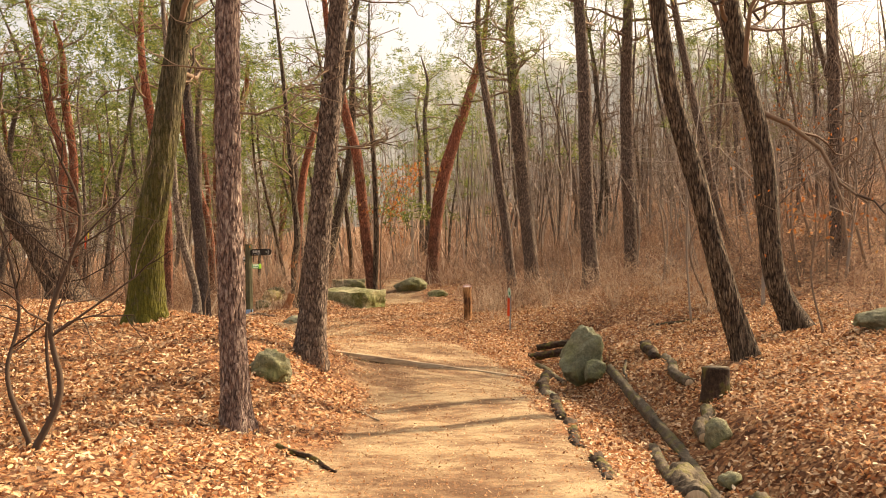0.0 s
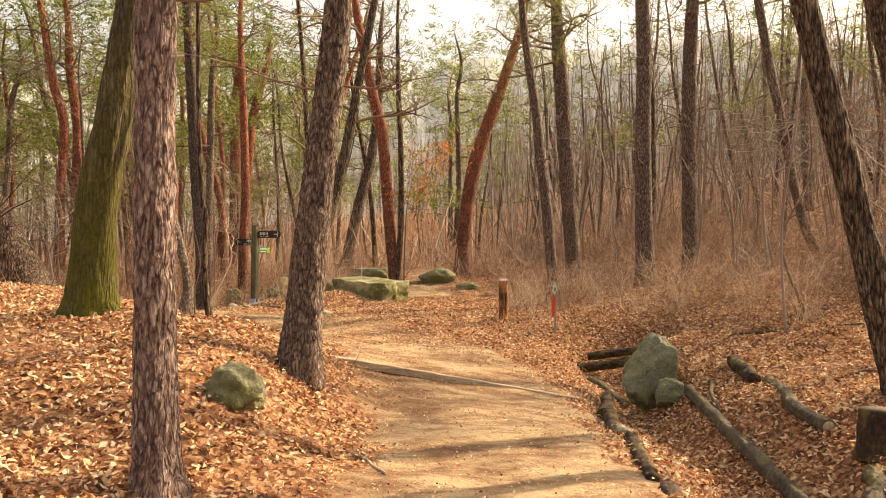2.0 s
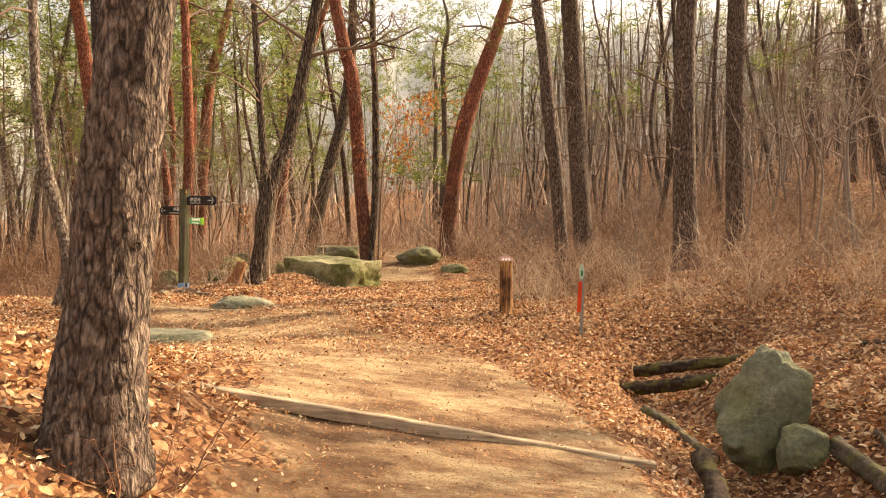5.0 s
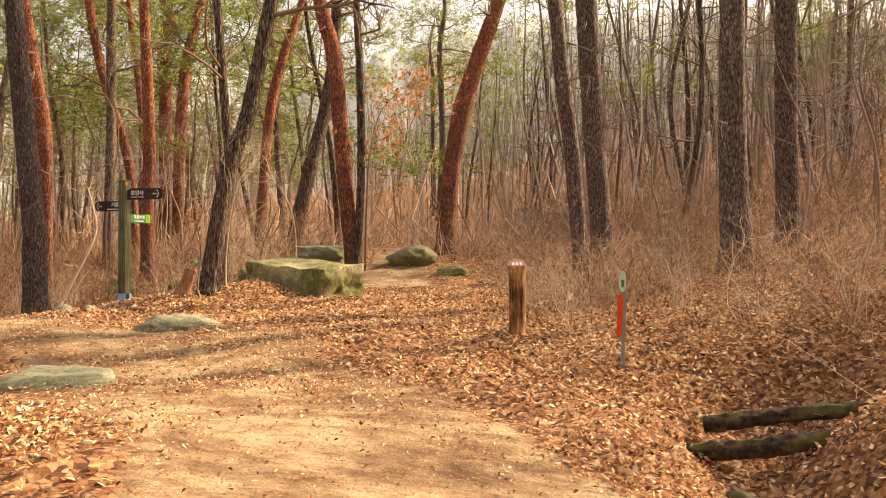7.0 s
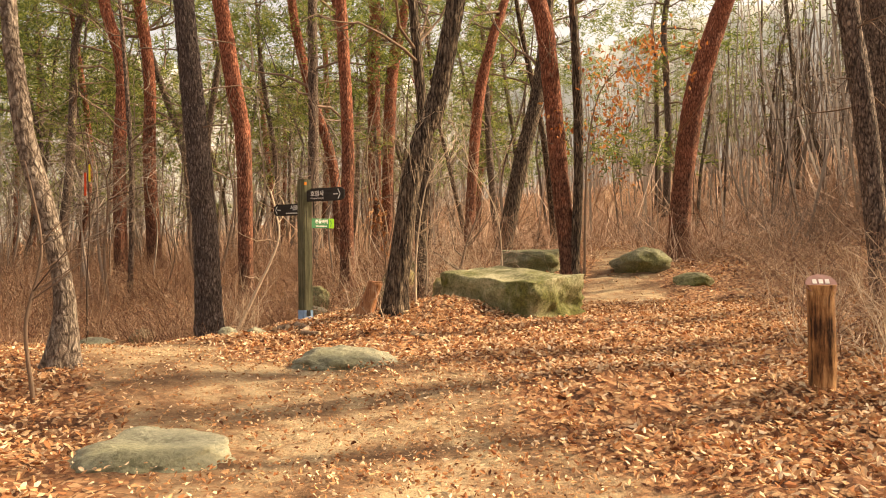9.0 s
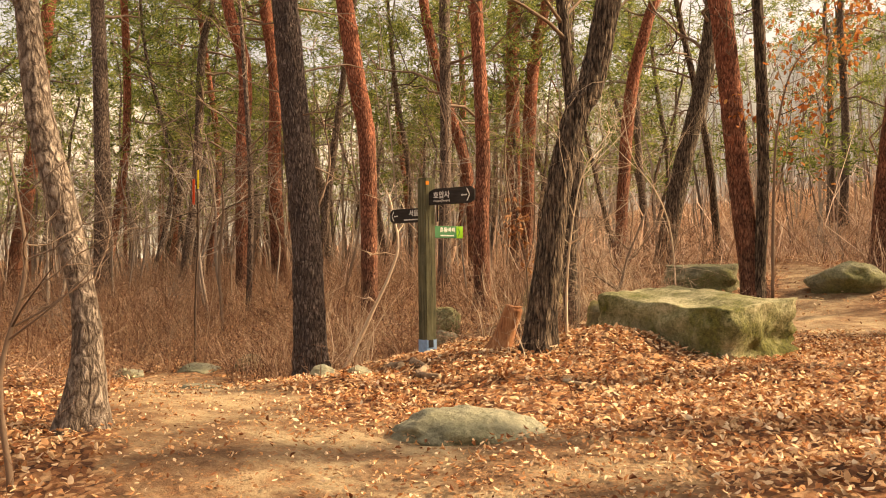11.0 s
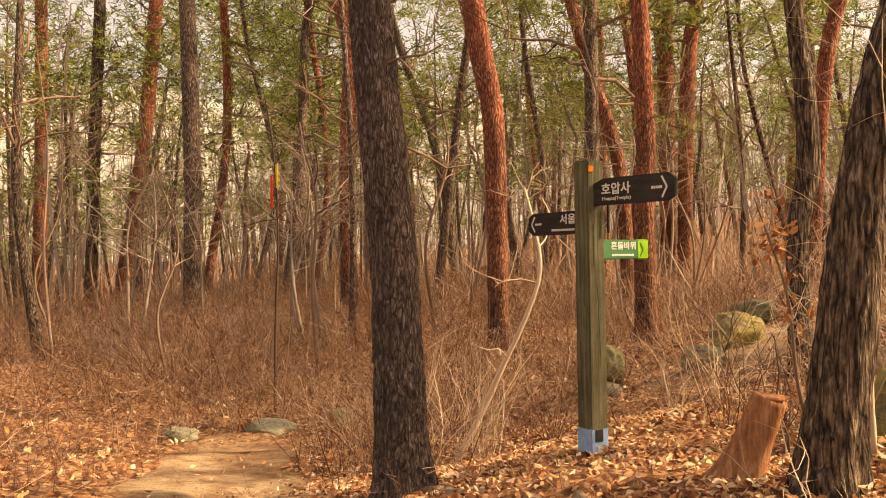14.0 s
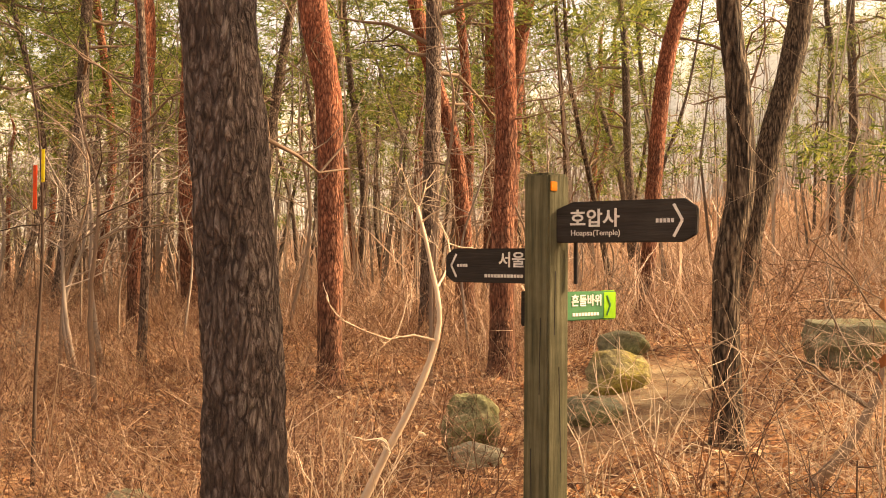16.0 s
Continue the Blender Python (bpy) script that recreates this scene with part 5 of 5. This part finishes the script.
rib = thing("marker_ribbons", (-11.25, 28.2, 2.35), "red and yellow marker ribbons tied to a far stem", "ribbon")
part("red_ribbon", box(0.05, 0.012, 0.46, (0, 0, 0.30), 0.004), M_RED, rib, "red ribbon")
part("yellow_ribbon", box(0.04, 0.012, 0.34, (0.10, 0, 0.52), 0.004), M_YELLOW, rib, "yellow ribbon")
sapling([(-11.28, 28.26, 0), (-11.3, 28.3, 1.2), (-11.2, 28.26, 2.4), (-11.3, 28.3, 3.6), (-11.5, 28.3, 4.6)], 0.022, "thin brown stem carrying marker ribbons", M_DARKTWIG, kids=7, side=0.8)


# ---- the wood beyond ----
def clear_of(x, y):
    """Where no further tree may stand: paths, the near ground and the line walked."""
    if -7.5 < x < 4.2 and y < 30:
        return True
    if -3.6 < x < 4.5 and y < 50:
        return True
    if -13.5 < x <= -7 and 18 < y < 31:
        return True
    return 4 < x < 9 and y < 16 or -7 < x < 0 and y < 36


def thickets():
    """Crooked saplings and tall tangled shrubs of the middle distance."""
    made = []
    for k in range(9):
        a = rng.normal(0, 0.22, (3, 2))
        h = rng.uniform(2.6, 5.5)
        made.append(sapling([(0, -60, 0), (a[0, 0], -60 + a[0, 1], h * 0.33), (a[1, 0], -60 + a[1, 1], h * 0.66), (a[2, 0] * 2, -60 + a[2, 1] * 2, h)], rng.uniform(0.018, 0.04),
                            "crooked leafless sapling in the undergrowth", (M_TWIG, M_HAZESTEM, M_GREYTWIG)[k % 3], kids=11, side=1.5))
    n = 0
    while n < 215:
        x, y = rng.uniform(-26, 17), rng.uniform(11, 46)
        if n % 3 == 0:
            x, y = (rng.uniform(4, 14), rng.uniform(15, 34)) if n % 2 else (rng.uniform(-22, -7.5), rng.uniform(29, 42))
        if clear_of(x, y) or path_mask(x, y) > 0.1:
            continue
        n += 1
        copy_thing(made[n % 9], pose(x, y, gz(x, y), 0, 0, rng.uniform(0, 360)) @ Matrix.Scale(rng.uniform(0.7, 1.25), 4))
    for k, p in enumerate(made):
        x, y = 12 + 0.7 * k, 30 + 1.8 * k
        p.matrix_basis = pose(x, y, gz(x, y), 0, 0, 50 * k)
    tall = [shrub((0, -60), 20, 2.0, 1.25, m, "tall tangled leafless shrub in the undergrowth", "tangled_shrub", "shrub", r=0.008, group="tangled shrubs", kids=8, crook=0.42, apart=True) for m in (M_TWIG, M_BRUSH, M_HAZESTEM)]
    n = 0
    while n < 60:
        x, y = rng.uniform(-22, 14), rng.uniform(12, 42)
        if path_mask(x, y) > 0.05 or brush_density(x, y) < 0.3 or (-7.2 < x < 3.8 and y < 33):
            continue
        n += 1
        copy_thing(tall[n % 3], pose(x, y, gz(x, y), 0, 0, rng.uniform(0, 360)) @ Matrix.Scale(rng.uniform(0.6, 1.2), 4))
    for k, p in enumerate(tall):
        x, y = 7.0 + k, 17.5 + 3 * k
        p.matrix_basis = pose(x, y, gz(x, y), 0, 0, 70 * k)


def far_trees():
    proto = []
    for k in range(5):
        h = rng.uniform(10.5, 13.5)
        a, b = rng.normal(0, 0.35, 2), rng.normal(0, 0.5, 2)
        r = rng.uniform(0.10, 0.17)
        z = gz(0, -70)
        proto.append(("pine", tree("red_pine" if k < 2 else "grey_bark", (0, -70, z, r), (a[0], -70 + a[1], z + 4, r * 0.9), (a[0] + b[0], -70 + a[1] + b[1], z + 8, r * 0.8), height=h, near=False)))
    for k in range(4):
        h = rng.uniform(8.5, 12.0)
        a, b = rng.normal(0, 0.4, 2), rng.normal(0, 0.6, 2)
        r = rng.uniform(0.07, 0.12)
        z = gz(0, -70)
        proto.append(("bare", tree("grey_bark" if k % 2 else "dark_oak", (0, -70, z, r), (a[0], -70 + a[1], z + 3, r * 0.9), (a[0] + b[0], -70 + a[1] + b[1], z + 6.5, r * 0.7), height=h, near=False, crown=False,
                                   label="slim leafless grey-brown tree in the wood")))
    pines = [p for k, p in proto if k == "pine"]
    bares = [p for k, p in proto if k == "bare"]
    placed = []
    tries = 0
    while len(placed) < 215 and tries < 8000:
        tries += 1
        # The few below y = 0 stay unseen, added for the shadows they cast.
        x, y = rng.uniform(-46, 38), rng.uniform(-12, 68)
        if rng.random() < 0.3:
            y = rng.uniform(33, 60)
        if clear_of(x, y) or any((x - q[0]) ** 2 + (y - q[1]) ** 2 < 2.2 for q in placed):
            continue
        d = math.hypot(x + 1, y - 10)
        if d < 15 and rng.random() < 0.55 or y < 6 and rng.random() < 0.6:
            continue
        placed.append((x, y))
        pine = rng.random() < (0.42 if x < 2 else 0.15)
        pine = pine and not (x < -6 and y < 32)
        src = (pines if pine else bares)[rng.integers(5 if pine else 4)]
        s = rng.uniform(0.8, 1.2)
        copy_thing(src, pose(x, y, gz(x, y), rng.normal(0, 2.5), rng.normal(0, 2.5), rng.uniform(0, 360)) @ Matrix.Scale(s, 4))
    for k, (_, p) in enumerate(proto):
        x, y = -30 + 7.5 * k, 58 + 3.0 * (k % 3)
        p.matrix_basis = pose(x, y, gz(x, y), 0, 0, 40 * k)


far_trees()


def stuff(name, g, mat, label, category, smooth=False):
    me = g.mesh(name, smooth)
    me.materials.append(mat)
    return tagged(new(name, me), label, category, kind="stuff")


def far_woods():
    """Stems, twigs and needle masses too many and too far to count."""
    def ring(n, lo, hi):
        a = rng.uniform(radians(-72), radians(88), n)
        d = np.sqrt(rng.uniform(lo ** 2, hi ** 2, n))
        return -1 - np.sin(a) * d * 1.0, 8 + np.cos(a) * d
    x, y = ring(6200, 34, 175)
    x, y = np.append(x, rng.uniform(3, 48, 800)), np.append(y, rng.uniform(36, 85, 800))
    keep = ~((np.abs(x + 1.2) < 2.0) & (y < 50)) & ((x < 5) | (rng.random(len(x)) < 0.9))
    x, y = x[keep], y[keep]
    n = len(x)
    z = ground_z(x, y)
    h = rng.uniform(5, 11, n) + 3.0 * smooth01(50, 100, np.hypot(x, y))
    base = np.stack([x, y, z - 0.2], 1)
    tip = base + np.stack([rng.normal(0, 0.8, n), rng.normal(0, 0.8, n), h], 1)
    r = rng.uniform(0.02, 0.075, n)
    g = Geo()
    many_stems(g, base, tip, r, rng.normal(0, 0.42, (n, 3)) * [1, 1, 0])
    k = rng.integers(0, n, 75000)
    u = rng.uniform(0.12, 0.98, len(k))[:, None]
    s = base[k] + (tip[k] - base[k]) * u
    a = rng.uniform(0, 2 * np.pi, len(k))
    L = rng.uniform(0.5, 2.0, len(k))
    e = s + np.stack([np.cos(a) * L * 0.6, np.sin(a) * L * 0.6, L * rng.uniform(-0.1, 0.9, len(k))], 1)
    many_stems(g, s, e, rng.uniform(0.010, 0.028, len(k)), None)
    stuff("distant_woods", g, M_HAZESTEM, "dense distant bare stems and branches of the wood", "woods")
    x, y = ring(1500, 34, 100)
    keep = (x < 9) | (rng.random(len(x)) < 0.22)
    x, y = x[keep], y[keep]
    c = np.stack([x, y, ground_z(x, y) + rng.uniform(3.0, 15, len(x))], 1)
    t = np.repeat(c, 24, 0) + rng.normal(0, 0.8, (len(c) * 24, 3)) * [1.9, 1.9, 0.38]
    g = Geo()
    needles(g, t, 12, 0.35, 0.032)
    # the closer canopy of pines beyond the side path
    m = 200
    x, y = rng.uniform(-44, -9, m), rng.uniform(35, 62, m)
    c = np.stack([x, y, ground_z(x, y) + rng.uniform(7.0, 15, m)], 1)
    t = np.repeat(c, 24, 0) + rng.normal(0, 0.85, (m * 24, 3)) * [1.8, 1.8, 0.36]
    needles(g, t, 12, 0.33, 0.032)
    stuff("distant_pine_foliage", g, M_NEEDLE, "masses of distant green pine needles", "foliage")


far_woods()


def brush_density(x, y):
    d = path_mask(x, y)
    right = smooth01(2.6, 4.2, x) * smooth01(14.5, 19, y) * (0.35 + 0.65 * smooth01(17, 21, y))
    right = np.maximum(right, smooth01(6.0, 8.5, x) * smooth01(6, 12, y))
    right = np.maximum(right, smooth01(0.9, 2.2, x) * smooth01(20.5, 22.5, y))
    left = smooth01(-6.9, -8.0, x) * smooth01(15, 18, y) * (1 - smooth01(20, 21.2, y) * (1 - smooth01(24.8, 26.2, y + (x + 8) * 0.25)))
    mid = smooth01(26.0, 27.5, y) * smooth01(-2.6, -3.6, x) * (0.55 - 0.45 * np.exp(-((x + 5.5) / 1.6) ** 2 - ((y - 30) / 3.0) ** 2))
    far = smooth01(33, 36, y)
    nearleft = 0.12 * smooth01(-4.5, -7, x)
    strip = 0.8 * np.exp(-((x + 7.2) / 0.9) ** 2 - ((y - 26.0) / 0.8) ** 2)
    return np.clip(np.maximum.reduce([right, left, mid, far, nearleft, strip]), 0, 1) * (1 - smooth01(0.15, 0.5, d))


def undergrowth():
    near_g, far_g = Geo(), Geo()
    for n, (x0, x1), (y0, y1), hs, rs, kids in ((40000, (-16, 9), (12, 37), (0.25, 1.25), (0.0022, 0.0058), 1), (20000, (-20, -6.5), (24.5, 37), (0.25, 1.05), (0.003, 0.006), 1), (16000, (-40, 26), (4, 52), (0.4, 1.5), (0.004, 0.009), 1),
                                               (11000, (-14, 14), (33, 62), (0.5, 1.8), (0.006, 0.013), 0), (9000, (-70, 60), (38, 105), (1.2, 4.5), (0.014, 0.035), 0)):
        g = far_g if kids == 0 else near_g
        x, y = rng.uniform(x0, x1, n), rng.uniform(y0, y1, n)
        clump = 0.6 + 0.7 * wave(x, y, 2.6) + 0.4 * wave(x, y, 0.9, 1.0)
        keep = rng.random(n) < brush_density(x, y) * np.clip(clump, 0.18, 1)
        x, y = x[keep], y[keep]
        m = len(x)
        base = np.stack([x, y, ground_z(x, y) - 0.03], 1)
        h = rng.uniform(*hs, m) * (0.7 + 0.5 * rng.random(m)) * (0.75 + 0.35 * wave(x, y, 1.1, 3.0))
        lean = np.where(rng.random(m) < 0.35, 0.22, 0.85)
        tip = base + np.stack([rng.normal(0, 1, m) * lean * h, rng.normal(0, 1, m) * lean * h, h], 1)
        r = rng.uniform(*rs, m)
        many_stems(g, base, tip, r, rng.normal(0, 0.20, (m, 3)) * h[:, None])
        for _ in range(kids * 4):
            u = rng.uniform(0.3, 0.95, m)[:, None]
            s = base + (tip - base) * u
            a, L = rng.uniform(0, 2 * np.pi, m), h * rng.uniform(0.2, 0.6, m)
            many_stems(g, s, s + np.stack([np.cos(a) * L, np.sin(a) * L, L * rng.uniform(-0.35, 0.8, m)], 1), r * 0.6, None)
    # low tangle of fallen and arching twigs
    for n, (x0, x1), (y0, y1), size, rs in ((150000, (-18, 10), (12, 38), (0.15, 0.55), (0.0016, 0.0042)), (50000, (-34, 20), (10, 52), (0.3, 0.9), (0.003, 0.007))):
        x, y = rng.uniform(x0, x1, n), rng.uniform(y0, y1, n)
        keep = rng.random(n) < brush_density(x, y) * np.clip(0.55 + 0.6 * wave(x, y, 1.6, 2.0), 0.15, 1)
        x, y = x[keep], y[keep]
        m = len(x)
        a, L, up = rng.uniform(0, 2 * np.pi, m), rng.uniform(*size, m), rng.uniform(-0.25, 0.9, m)
        low = np.stack([x, y, ground_z(x, y) + rng.uniform(0, 0.4, m) ** 1.5], 1)
        many_stems(near_g, low, low + np.stack([np.cos(a) * L, np.sin(a) * L, up * L], 1), rng.uniform(*rs, m), None)
    stuff("undergrowth", near_g, M_BRUSH, "thick dry reddish-brown undergrowth of thin stems", "undergrowth")
    stuff("far_brush", far_g, M_HAZEBRUSH, "dry pinkish-brown brush on the far slope, paled for haze", "undergrowth")


undergrowth()
thickets()


def leaf_litter():
    g = Geo()
    for n, (x0, x1), (y0, y1), size in ((265000, (-8, 7), (3, 28), (0.026, 0.076)), (50000, (-20, 14), (3, 46), (0.05, 0.12))):
        x, y = rng.uniform(x0, x1, n), rng.uniform(y0, y1, n)
        bare = path_mask(x, y) * (0.9 + 0.25 * wave(x, y, 3.1))
        junction = 0.45 * np.exp(-((x + 1.5) / 2.6) ** 2 - ((y - 20.5) / 2.6) ** 2)
        p = np.clip(1.02 - bare + junction * 0.9, 0.24 + 0.20 * smooth01(14.5, 17.0, y), 1) * np.clip(0.75 + 0.5 * wave(x, y, 1.7, 5.0), 0.3, 1)
        keep = rng.random(n) < p
        if x0 < -10:
            keep &= (x < -8) | (x > 7) | (y > 28)
        x, y = x[keep], y[keep]
        s = rng.uniform(*size, len(x)) * (1 - 0.55 * path_mask(x, y))
        z = ground_z(x, y) + rng.uniform(0.004, 0.035, len(x)) + 0.01
        scatter_leaves(g, np.stack([x, y, z], 1), s, 0.48)
    stuff("leaf_litter", g, M_LEAF, "loose dry brown and orange fallen oak leaves", "leaf litter")


leaf_litter()
